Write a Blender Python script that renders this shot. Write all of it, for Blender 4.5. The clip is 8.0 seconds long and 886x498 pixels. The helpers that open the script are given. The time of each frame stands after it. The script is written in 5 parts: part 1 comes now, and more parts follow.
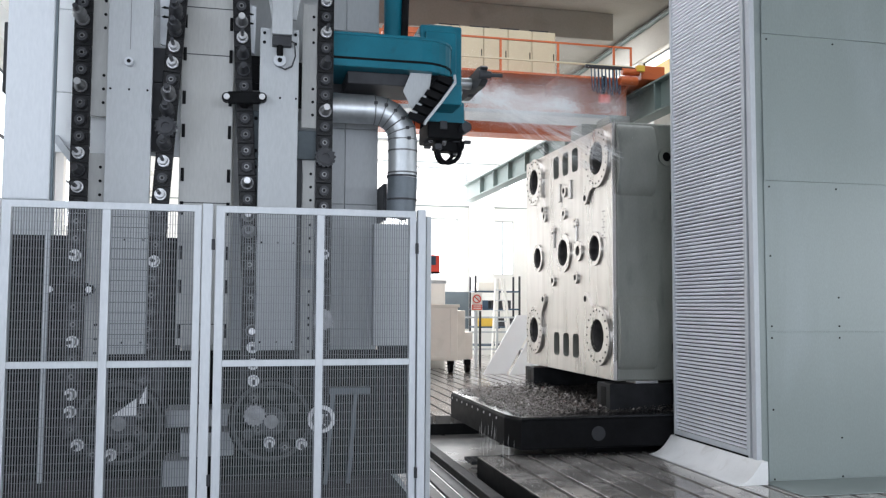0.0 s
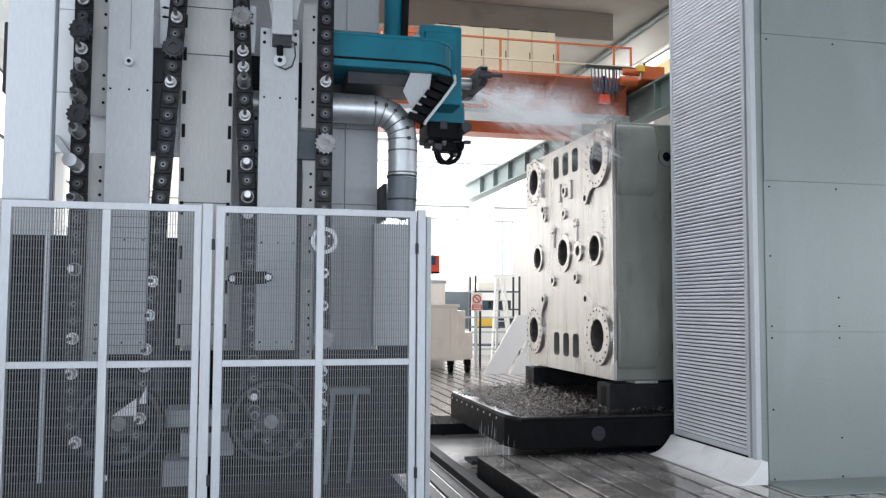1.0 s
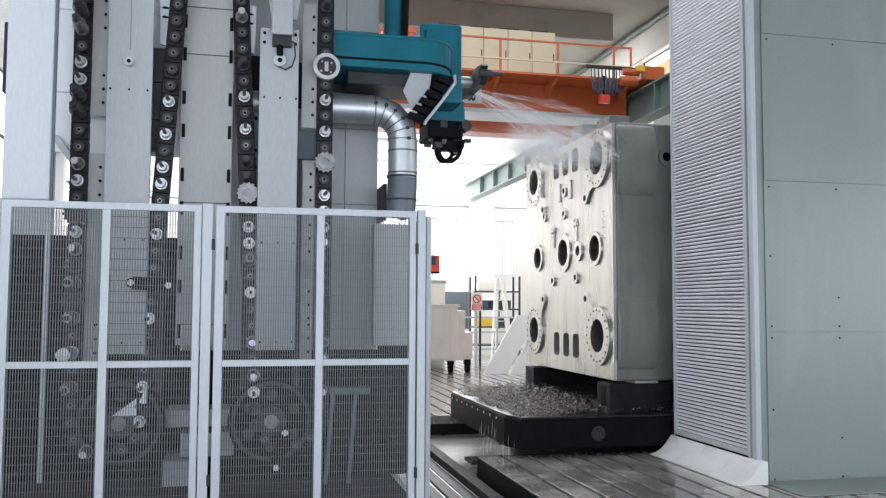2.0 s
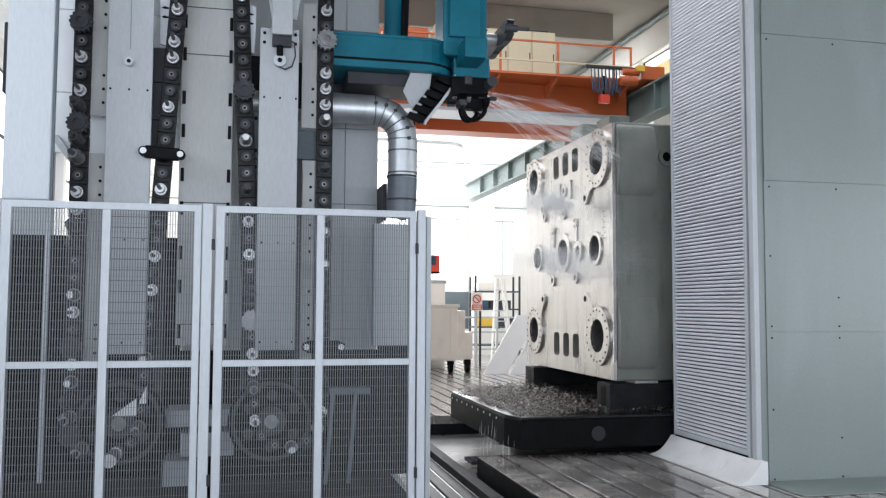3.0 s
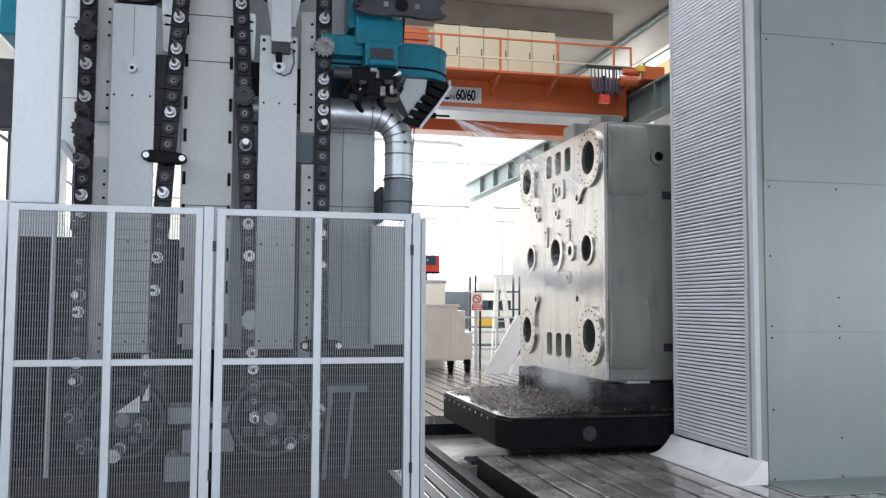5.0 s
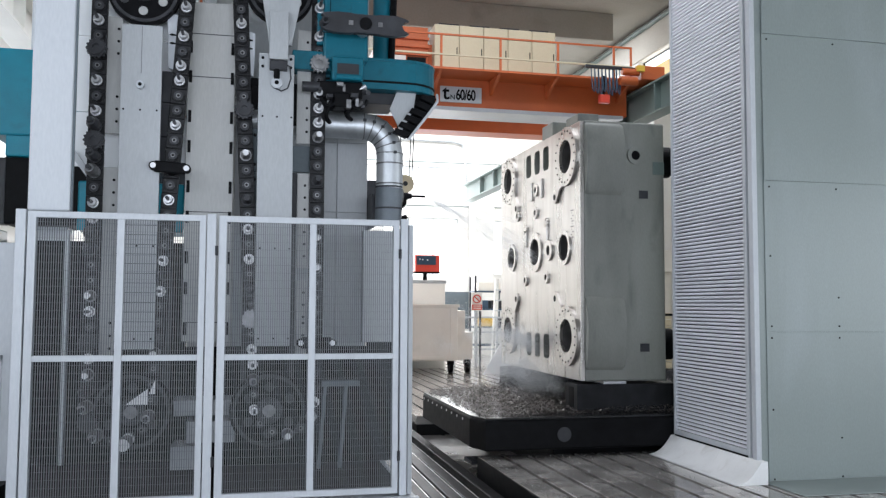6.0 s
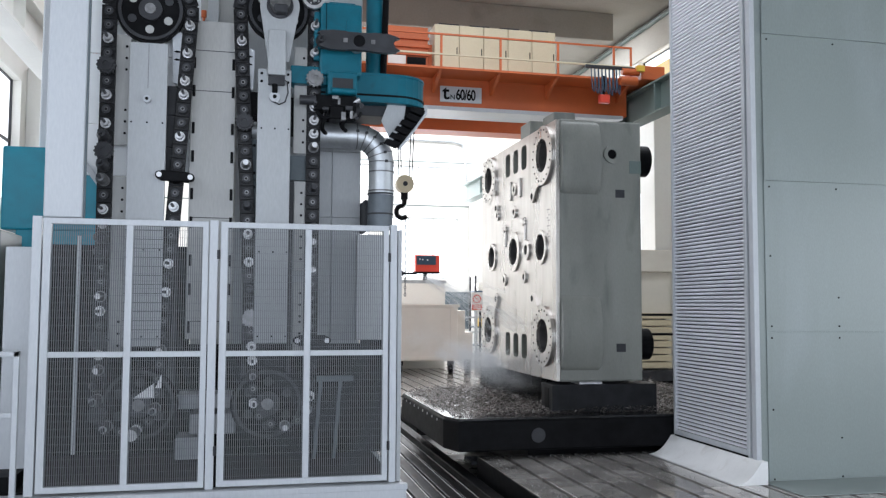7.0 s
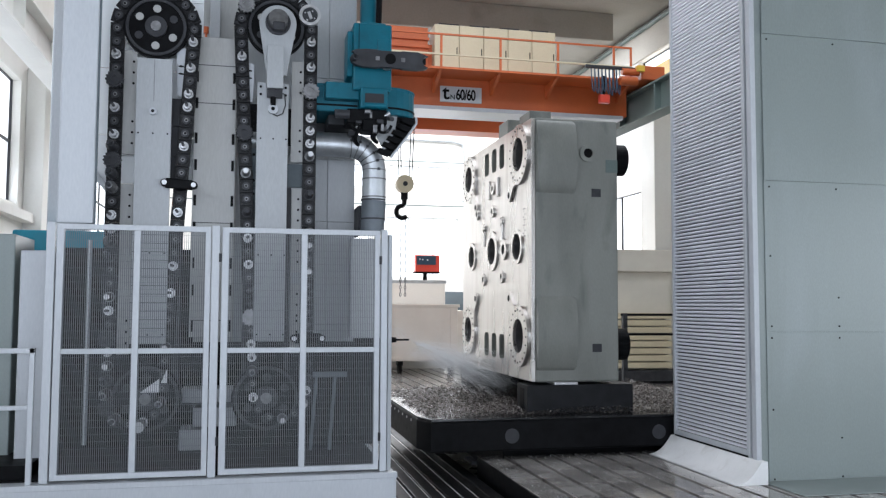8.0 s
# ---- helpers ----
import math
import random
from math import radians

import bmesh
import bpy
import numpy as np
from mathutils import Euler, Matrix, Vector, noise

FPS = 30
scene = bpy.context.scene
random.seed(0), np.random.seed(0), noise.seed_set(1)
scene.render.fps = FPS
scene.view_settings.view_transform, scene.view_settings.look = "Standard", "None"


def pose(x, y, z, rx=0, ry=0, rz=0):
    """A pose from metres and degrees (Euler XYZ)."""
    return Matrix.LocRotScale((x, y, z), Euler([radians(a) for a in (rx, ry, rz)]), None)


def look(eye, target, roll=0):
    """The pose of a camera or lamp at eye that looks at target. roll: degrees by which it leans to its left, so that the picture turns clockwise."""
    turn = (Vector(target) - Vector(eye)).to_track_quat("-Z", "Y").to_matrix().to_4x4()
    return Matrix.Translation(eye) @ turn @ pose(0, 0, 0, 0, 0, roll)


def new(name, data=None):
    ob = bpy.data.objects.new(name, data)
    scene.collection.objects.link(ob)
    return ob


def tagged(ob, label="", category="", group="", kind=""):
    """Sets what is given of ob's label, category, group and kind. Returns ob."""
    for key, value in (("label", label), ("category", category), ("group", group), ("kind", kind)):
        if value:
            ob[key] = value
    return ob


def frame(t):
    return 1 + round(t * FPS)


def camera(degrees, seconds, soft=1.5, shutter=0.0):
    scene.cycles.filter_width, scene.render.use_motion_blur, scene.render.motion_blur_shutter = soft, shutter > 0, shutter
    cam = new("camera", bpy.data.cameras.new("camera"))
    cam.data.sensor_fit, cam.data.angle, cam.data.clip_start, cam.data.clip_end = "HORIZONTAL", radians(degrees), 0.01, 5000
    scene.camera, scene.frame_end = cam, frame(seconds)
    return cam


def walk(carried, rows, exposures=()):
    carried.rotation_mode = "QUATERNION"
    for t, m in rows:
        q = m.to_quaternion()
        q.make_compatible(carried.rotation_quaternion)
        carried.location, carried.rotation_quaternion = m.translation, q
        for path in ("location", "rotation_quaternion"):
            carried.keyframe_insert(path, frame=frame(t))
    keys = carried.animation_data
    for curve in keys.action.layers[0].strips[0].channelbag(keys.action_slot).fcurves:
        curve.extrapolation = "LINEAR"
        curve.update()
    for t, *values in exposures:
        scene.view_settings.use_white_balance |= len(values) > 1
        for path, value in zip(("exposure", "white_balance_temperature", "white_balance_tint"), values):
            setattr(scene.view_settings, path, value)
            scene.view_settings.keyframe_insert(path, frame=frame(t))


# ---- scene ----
# The camera stands still, 1.75 m over the floor plates.
cam = camera(54.1, 8.0, soft=1.3)
EYE = (0.0, 0.0, 1.75)
YAW, PITCH, ROLL = math.radians(12.786), math.radians(3.722), 0.28
AIM = (math.sin(YAW) * math.cos(PITCH), math.cos(YAW) * math.cos(PITCH), 1.75 + math.sin(PITCH))
walk(cam, [(0, look(EYE, AIM, ROLL)), (8, look(EYE, AIM, ROLL))], exposures=[(0, 0.03, 6310, 11.5), (5, 0.03, 6310, 11.5), (8, 0.0, 6180, 12)])

# ---- light: daylight from the hall's windows, plus added fill lamps ----
world = bpy.data.worlds.new("world")
scene.world = world
world.use_nodes = True
sky = world.node_tree.nodes.new("ShaderNodeTexSky")
sky.sky_type, sky.sun_disc = "NISHITA", False
sky.sun_elevation, sky.sun_rotation = math.radians(40), math.radians(60)
world.node_tree.links.new(sky.outputs[0], world.node_tree.nodes["Background"].inputs[0])
world.node_tree.nodes["Background"].inputs[1].default_value = 0.12


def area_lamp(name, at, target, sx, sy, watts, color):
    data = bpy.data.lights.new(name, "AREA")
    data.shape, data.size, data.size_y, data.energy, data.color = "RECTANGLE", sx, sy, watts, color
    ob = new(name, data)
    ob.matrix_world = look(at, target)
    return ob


COOL = (0.815, 0.895, 1.0)
# overhead fills, added; the roof has no openings or fixtures
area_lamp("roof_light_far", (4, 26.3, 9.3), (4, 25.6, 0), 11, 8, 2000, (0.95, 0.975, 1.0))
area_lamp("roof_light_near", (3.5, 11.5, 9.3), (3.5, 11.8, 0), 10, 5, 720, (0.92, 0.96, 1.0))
area_lamp("window_light_left", (-4.1, 13, 4.8), (2, 13, 3.4), 9, 2.2, 60, COOL)
# fill added to brighten the machine's upper left, set at an unseen window
area_lamp("window_light_near", (-4.1, 2.6, 4.2), (-1.2, 6.6, 3.4), 5, 2.6, 125, COOL)
# fill added behind the camera, where the wall has no window
area_lamp("window_light_back", (1.5, -7.6, 1.9), (2, 6, 1.3), 11, 3.0, 790, COOL)
area_lamp("window_light_far", (5.0, 30.6, 4.2), (5.0, 10, 2.5), 8, 4, 420, (1.0, 0.99, 0.97))


# ---- materials ----
def material(name, base, rough=0.5, metal=0.0, vary=0.12, scale=4.0, grain=60.0, bump=0.05, stain=None, spread=0.0, streak=1.0, random_shade=0.0, specular=0.5):
    """A procedural surface: base colour varied at two scales, roughness that follows the grain, fine relief."""
    m = bpy.data.materials.new(name)
    m.use_nodes = True
    t = m.node_tree
    b = t.nodes["Principled BSDF"]
    co = t.nodes.new("ShaderNodeTexCoord")
    mp = t.nodes.new("ShaderNodeMapping")
    mp.inputs["Scale"].default_value = (1, 1, streak)
    t.links.new(co.outputs["Object"], mp.inputs["Vector"])
    big = t.nodes.new("ShaderNodeTexNoise")
    big.inputs["Scale"].default_value, big.inputs["Detail"].default_value = scale, 5
    fine = t.nodes.new("ShaderNodeTexNoise")
    fine.inputs["Scale"].default_value, fine.inputs["Detail"].default_value = grain, 3
    for n in (big, fine):
        t.links.new(mp.outputs[0], n.inputs["Vector"])
    ramp = t.nodes.new("ShaderNodeValToRGB")
    lo = [c * (1 - vary) for c in base]
    hi = [min(1, c * (1 + vary)) for c in base]
    ramp.color_ramp.elements[0].position, ramp.color_ramp.elements[1].position = 0.3, 0.7
    ramp.color_ramp.elements[0].color, ramp.color_ramp.elements[1].color = (*lo, 1), (*hi, 1)
    t.links.new(big.outputs["Fac"], ramp.inputs[0])
    last = ramp.outputs[0]
    if stain:
        mask = t.nodes.new("ShaderNodeTexNoise")
        mask.inputs["Scale"].default_value, mask.inputs["Detail"].default_value, mask.inputs["Distortion"].default_value = scale * 1.7, 8, 0.6
        t.links.new(mp.outputs[0], mask.inputs["Vector"])
        cut = t.nodes.new("ShaderNodeMapRange")
        cut.inputs[1].default_value, cut.inputs[2].default_value, cut.inputs[4].default_value = 0.55, 0.72, spread
        t.links.new(mask.outputs["Fac"], cut.inputs[0])
        mix = t.nodes.new("ShaderNodeMixRGB")
        mix.inputs[2].default_value = (*stain, 1)
        t.links.new(cut.outputs[0], mix.inputs[0])
        t.links.new(last, mix.inputs[1])
        last = mix.outputs[0]
    speck = t.nodes.new("ShaderNodeMixRGB")
    speck.blend_type, speck.inputs[0].default_value = "OVERLAY", 0.12
    t.links.new(last, speck.inputs[1])
    t.links.new(fine.outputs["Fac"], speck.inputs[2])
    last = speck.outputs[0]
    if random_shade:
        info = t.nodes.new("ShaderNodeObjectInfo")
        rng = t.nodes.new("ShaderNodeMapRange")
        rng.inputs[3].default_value, rng.inputs[4].default_value = 1 - random_shade, 1 + random_shade
        t.links.new(info.outputs["Random"], rng.inputs[0])
        hsv = t.nodes.new("ShaderNodeHueSaturation")
        t.links.new(rng.outputs[0], hsv.inputs["Value"])
        t.links.new(last, hsv.inputs["Color"])
        last = hsv.outputs[0]
    t.links.new(last, b.inputs["Base Color"])
    rr = t.nodes.new("ShaderNodeMapRange")
    rr.inputs[3].default_value, rr.inputs[4].default_value = max(0.02, rough - 0.1), min(1, rough + 0.1)
    t.links.new(big.outputs["Fac"], rr.inputs[0])
    t.links.new(rr.outputs[0], b.inputs["Roughness"])
    b.inputs["Metallic"].default_value = metal
    b.inputs["Specular IOR Level"].default_value = specular
    if bump:
        bp = t.nodes.new("ShaderNodeBump")
        bp.inputs["Strength"].default_value, bp.inputs["Distance"].default_value = bump, 0.01
        t.links.new(fine.outputs["Fac"], bp.inputs["Height"])
        t.links.new(bp.outputs[0], b.inputs["Normal"])
    return m


def glow(name, color, strength):
    m = bpy.data.materials.new(name)
    m.use_nodes = True
    b = m.node_tree.nodes["Principled BSDF"]
    b.inputs["Base Color"].default_value = (*color, 1)
    b.inputs["Emission Color"].default_value = (*color, 1)
    b.inputs["Emission Strength"].default_value = strength
    return m


GREY_PAINT = material("light_grey_paint", (0.41, 0.425, 0.44), 0.42, vary=0.05, scale=1.5, grain=90, stain=(0.30, 0.31, 0.315), spread=0.45, streak=0.22)
WHITE_PAINT = material("white_paint", (0.515, 0.535, 0.565), 0.4, vary=0.04, scale=1.2, grain=70, stain=(0.40, 0.41, 0.42), spread=0.35, streak=0.25)
PANEL = material("warm_grey_panel", (0.42, 0.42, 0.41), 0.45, vary=0.06, scale=1.3, grain=80, stain=(0.27, 0.255, 0.235), spread=0.55, streak=0.18)
BOOTH = material("booth_grey_paint", (0.25, 0.286, 0.278), 0.36, vary=0.04, scale=0.9, grain=120, stain=(0.31, 0.345, 0.355), spread=0.45, streak=0.3)
RIB = material("ribbed_aluminium", (0.74, 0.74, 0.80), 0.4, 0.0, vary=0.05, scale=2, grain=50)
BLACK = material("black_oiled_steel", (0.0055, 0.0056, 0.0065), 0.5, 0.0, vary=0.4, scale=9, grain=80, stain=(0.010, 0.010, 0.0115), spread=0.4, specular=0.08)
DARK = material("dark_grey_metal", (0.04, 0.041, 0.046), 0.45, 0.0, vary=0.25, scale=7, grain=90, specular=0.25)
LINK = material("chain_link_steel", (0.012, 0.012, 0.0135), 0.42, 0.0, vary=0.4, scale=14, grain=120, random_shade=0.4, specular=0.22)
STEEL = material("bright_steel", (0.52, 0.52, 0.53), 0.38, 0.7, vary=0.1, scale=12, grain=150)
TOOLGREY = material("worn_tool_steel", (0.20, 0.20, 0.205), 0.38, 0.6, vary=0.25, scale=20, grain=150, random_shade=0.35)
GALV = material("galvanised_duct", (0.50, 0.52, 0.54), 0.42, 0.75, vary=0.15, scale=5, grain=40, streak=0.4)
TEAL = material("teal_enamel", (0.005, 0.125, 0.178), 0.38, specular=0.3, vary=0.12, scale=4, grain=90, stain=(0.01, 0.06, 0.08), spread=0.4)
# lighter copy of the teal; window light on the head is in its colour
LIT_TEAL = material("lit_teal_enamel", (0.006, 0.22, 0.31), 0.38, specular=0.3, vary=0.1, scale=4, grain=90, stain=(0.01, 0.12, 0.16), spread=0.3)
PLATEN = material("grey_green_primer", (0.215, 0.22, 0.198), 0.45, vary=0.22, scale=1.6, grain=60, stain=(0.115, 0.125, 0.115), spread=0.75, streak=0.35, bump=0.1)
MILLED = material("milled_cast_iron", (0.60, 0.57, 0.54), 0.29, 0.9, vary=0.13, scale=3, grain=30, streak=0.12, stain=(0.42, 0.385, 0.355), spread=0.5)
BORE = material("machined_bore_iron", (0.20, 0.19, 0.19), 0.35, 0.7, vary=0.2, scale=8, grain=60)
ORANGE = material("orange_crane_paint", (0.52, 0.115, 0.03), 0.45, vary=0.12, scale=1.5, grain=40, stain=(0.42, 0.09, 0.03), spread=0.4)
CREAM = material("cream_cabinet_paint", (0.62, 0.54, 0.375), 0.5, vary=0.05, scale=1.5, grain=50)
WALL = material("white_plaster", (0.78, 0.77, 0.73), 0.85, vary=0.05, scale=0.8, grain=25, stain=(0.66, 0.64, 0.58), spread=0.3)
CEIL = material("concrete_ceiling", (0.28, 0.265, 0.235), 0.9, vary=0.1, scale=0.6, grain=20, stain=(0.17, 0.155, 0.14), spread=0.5)
GREEN = material("grey_green_girder", (0.135, 0.175, 0.165), 0.55, vary=0.1, scale=2, grain=40)
PLATE = material("wet_iron_floor_plate", (0.50, 0.472, 0.445), 0.14, 0.5, vary=0.35, scale=1.9, grain=50, bump=0.03, stain=(0.12, 0.108, 0.10), spread=0.8)
BEDMAT = material("oily_black_way", (0.008, 0.0082, 0.009), 0.42, 0.0, vary=0.4, scale=4, grain=60, specular=0.16)
CONCRETE = material("grey_hall_floor", (0.45, 0.44, 0.43), 0.5, vary=0.15, scale=0.8, grain=30)
BRIGHT_WHITE = material("bright_white_sheet", (0.86, 0.88, 0.90), 0.4, vary=0.03, scale=2, grain=60)
SLATE = material("blue_grey_paint", (0.10, 0.125, 0.14), 0.6, vary=0.15, scale=2, grain=40)
RED = material("red_enamel", (0.62, 0.06, 0.035), 0.4, vary=0.1, scale=3, grain=50)
NAVY = material("navy_enamel", (0.03, 0.06, 0.10), 0.4, vary=0.15, scale=3, grain=50)
YELLOW = material("yellow_enamel", (0.70, 0.45, 0.06), 0.45, vary=0.1, scale=3, grain=50)
TAN = material("beige_enamel", (0.74, 0.70, 0.62), 0.5, vary=0.06, scale=2, grain=50)
CREAMWHITE = material("cream_white_enamel", (0.82, 0.76, 0.69), 0.45, vary=0.05, scale=1.5, grain=50, stain=(0.6, 0.56, 0.48), spread=0.3)
# darker copy of the wall plaster; shade under the roof is in its colour
WALL_SHADED = material("shaded_cream_plaster", (0.50, 0.475, 0.425), 0.85, vary=0.06, scale=0.7, grain=25, stain=(0.40, 0.38, 0.33), spread=0.35)
GLASS_SKY = glow("bright_daylight_pane", (0.95, 0.98, 1.0), 1.3)
# stronger glow, added for the unseen pane that the booth front reflects
GLASS_UNSEEN_FILL = glow("unseen_fill_pane", (0.90, 0.96, 1.0), 3.3)


# ---- building helpers ----
ORIGIN = {}


def thing(name, at, label, category, group="", kind=""):
    ob = new(name)
    ob.location = at
    ORIGIN[ob] = Vector(at)
    return tagged(ob, label, category, group, kind)


def part(name, bm, mat, parent=None, label="", at=None, kind="", smooth=False):
    """Links a bmesh, written in the hall's coordinates, as one mesh under a thing. at: its own origin."""
    base = ORIGIN.get(parent, Vector((0, 0, 0)))
    o = Vector(at) if at else base
    bmesh.ops.translate(bm, vec=-o, verts=bm.verts)
    bmesh.ops.recalc_face_normals(bm, faces=bm.faces)
    me = bpy.data.meshes.new(name)
    bm.to_mesh(me)
    bm.free()
    if smooth:
        for f in me.polygons:
            f.use_smooth = True
        me.set_sharp_from_angle(angle=math.radians(35))
    me.materials.append(mat)
    ob = new(name, me)
    if parent:
        ob.parent = parent
        ob.location = o - base
    else:
        ob.location = o
    ORIGIN[ob] = o
    return tagged(ob, label, kind=kind)


def place(name, bm, mat, label, category, kind="", at=None, smooth=False):
    """A thing that is one mesh."""
    return tagged(part(name, bm, mat, None, label, at, kind, smooth), category=category)


def box(bm, x0, x1, y0, y1, z0, z1, bev=0.0):
    r = bmesh.ops.create_cube(bm, size=1.0)
    vs = r["verts"]
    for v in vs:
        v.co = Vector((x0 + (v.co.x + 0.5) * (x1 - x0), y0 + (v.co.y + 0.5) * (y1 - y0), z0 + (v.co.z + 0.5) * (z1 - z0)))
    if bev:
        es = list({e for v in vs for e in v.link_edges})
        bmesh.ops.bevel(bm, geom=es, offset=bev, segments=2, affect="EDGES", profile=0.5)
    return bm


def boxes(*rows, bev=0.0):
    bm = bmesh.new()
    for r in rows:
        box(bm, *r, bev=bev)
    return bm


def rod(bm, a, b, r, r2=None, seg=16, caps=True):
    a, b = Vector(a), Vector(b)
    d = b - a
    m = Matrix.Translation((a + b) / 2) @ d.to_track_quat("Z", "Y").to_matrix().to_4x4()
    bmesh.ops.create_cone(bm, cap_ends=caps, segments=seg, radius1=r, radius2=r if r2 is None else r2, depth=d.length, matrix=m)
    return bm


def tube(bm, pts, r, seg=10):
    """A round bar bent along a line of places."""
    pts = [Vector(p) for p in pts]
    rings = []
    side = None
    for i, p in enumerate(pts):
        d = (pts[min(i + 1, len(pts) - 1)] - pts[max(i - 1, 0)]).normalized()
        if side is None:
            side = d.orthogonal().normalized()
        side = (side - d * side.dot(d)).normalized()
        up = d.cross(side)
        rings.append([bm.verts.new(p + (side * math.cos(a) + up * math.sin(a)) * r) for a in [2 * math.pi * k / seg for k in range(seg)]])
    for p, q in zip(rings, rings[1:]):
        for k in range(seg):
            bm.faces.new((p[k], p[(k + 1) % seg], q[(k + 1) % seg], q[k]))
    bm.faces.new(rings[0][::-1])
    bm.faces.new(rings[-1])
    return bm


def outline(bm, pts, axis, a, b, bev=0.0):
    """A flat outline (pairs) drawn out along an axis from a to b."""
    def put(p, h):
        return {"x": (h, p[0], p[1]), "y": (p[0], h, p[1]), "z": (p[0], p[1], h)}[axis]
    lo = [bm.verts.new(put(p, a)) for p in pts]
    hi = [bm.verts.new(put(p, b)) for p in pts]
    fs = [bm.faces.new(lo), bm.faces.new(hi[::-1])]
    n = len(pts)
    for k in range(n):
        fs.append(bm.faces.new((lo[k], hi[k], hi[(k + 1) % n], lo[(k + 1) % n])))
    if bev:
        es = list({e for f in fs[:2] for e in f.edges})
        bmesh.ops.bevel(bm, geom=es, offset=bev, segments=2, affect="EDGES", profile=0.5)
    return bm


def raw_mesh(name, bm, mat):
    bmesh.ops.recalc_face_normals(bm, faces=bm.faces)
    me = bpy.data.meshes.new(name)
    bm.to_mesh(me)
    bm.free()
    me.materials.append(mat)
    return me


def arc(cx, cz, r, a0, a1, n):
    return [(cx + r * math.cos(radians(a0 + (a1 - a0) * k / n)), cz + r * math.sin(radians(a0 + (a1 - a0) * k / n))) for k in range(n + 1)]


def ring(bm, axis, centre, r_in, r_out, a, b, seg=40):
    """A flat ring with a hole, along x or y, from a to b."""
    def put(u, v, h):
        return (h, u, v) if axis == "x" else (u, h, v)
    loops = []
    for r, h in ((r_in, a), (r_out, a), (r_out, b), (r_in, b)):
        loops.append([bm.verts.new(put(centre[0] + r * math.cos(2 * math.pi * k / seg), centre[1] + r * math.sin(2 * math.pi * k / seg), h)) for k in range(seg)])
    for p, q in zip(loops, loops[1:] + loops[:1]):
        for k in range(seg):
            bm.faces.new((p[k], p[(k + 1) % seg], q[(k + 1) % seg], q[k]))
    return bm
# ---- the hall ----
FAR, LEFT, RIGHT, BACK, TOP = 31.0, -4.2, 10.75, -8.0, 9.6


def wall_with_windows(name, along, at, depth, u0, u1, z1, holes, label, mat=WALL):
    """A wall of the given depth with rectangular openings that go through it. along: x or y."""
    bm = bmesh.new()
    us = sorted({u0, u1, *[h[0] for h in holes], *[h[1] for h in holes]})
    for a, b in zip(us, us[1:]):
        cuts = sorted((h[2], h[3]) for h in holes if h[0] <= a and h[1] >= b)
        z = -0.6
        for c, d in cuts + [(z1, z1)]:
            if c > z:
                if along == "x":
                    box(bm, a, b, at, at + depth, z, c)
                else:
                    box(bm, at, at + depth, a, b, z, c)
            z = d
    return place(name, bm, mat, label, "wall", "structure")


def window(name, along, at, h, columns, rows, glass=GLASS_SKY):
    """A steel-framed window: frame, bars and panes of bright sky."""
    w = thing(name, (h[0], at, h[2]) if along == "x" else (at, h[0], h[2]), "tall steel-framed hall window with bright panes", "window", kind="structure")
    bm = bmesh.new()
    for k in range(columns + 1):
        u = h[0] + (h[1] - h[0]) * k / columns
        box(bm, *((u - 0.018, u + 0.018, at - 0.05, at + 0.05) if along == "x" else (at - 0.05, at + 0.05, u - 0.03, u + 0.03)), h[2], h[3])
    for k in range(rows + 1):
        z = h[2] + (h[3] - h[2]) * k / rows
        box(bm, *((h[0], h[1], at - 0.045, at + 0.045) if along == "x" else (at - 0.045, at + 0.045, h[0], h[1])), z - 0.025, z + 0.025)
    part("window_frame", bm, DARK if along == "y" else GREY_PAINT, w)
    for i in range(columns):
        for j in range(rows):
            a, b = [h[0] + (h[1] - h[0]) * k / columns for k in (i, i + 1)]
            c, d = [h[2] + (h[3] - h[2]) * k / rows for k in (j, j + 1)]
            part("pane", boxes((a, b, at - 0.005, at + 0.005, c, d) if along == "x" else (at - 0.005, at + 0.005, a, b, c, d)), glass, w)
    return w


# upper row: added glowing panes in place of bright white wall panels
far_holes = [(2.0, 4.3, 2.9, 4.9), (4.85, 7.6, 2.75, 4.95), (8.95, 9.75, 2.9, 4.9), (2.0, 4.3, 6.05, 6.85), (5.0, 7.25, 6.05, 6.85), (8.9, 10.2, 6.05, 6.85)]
wall_with_windows("wall_far", "x", FAR, 0.3, LEFT, RIGHT, TOP, far_holes, "white plastered end wall of the hall")
for i, h in enumerate(far_holes):
    window("window_%d" % (i + 1), "x", FAR + 0.15, h, 3 if h[1] - h[0] > 2.5 else 2, 1)
# the first opening is unseen, added to go with the near fill lamp
left_holes = [(0.2, 5.2, 3.0, 5.6), (9.0, 17.5, 3.6, 5.95), (21.0, 29.0, 3.6, 5.95)]
wall_with_windows("wall_left", "y", LEFT - 0.3, 0.3, BACK, FAR, TOP, left_holes, "cream painted side wall of the hall")
for i, h in enumerate(left_holes):
    window("window_%d" % (i + 7), "y", LEFT - 0.2, h, 6, 2)
# the first opening is unseen, added to brighten the lower booth sheets
right_holes = [(-4.5, 6.0, 0.9, 3.95), (17.6, 22.4, 7.2, 8.65), (20.75, 25.55, 2.9, 5.0)]
wall_with_windows("wall_right", "y", RIGHT, 0.3, BACK, FAR, TOP, right_holes, "cream plastered side wall of the hall")
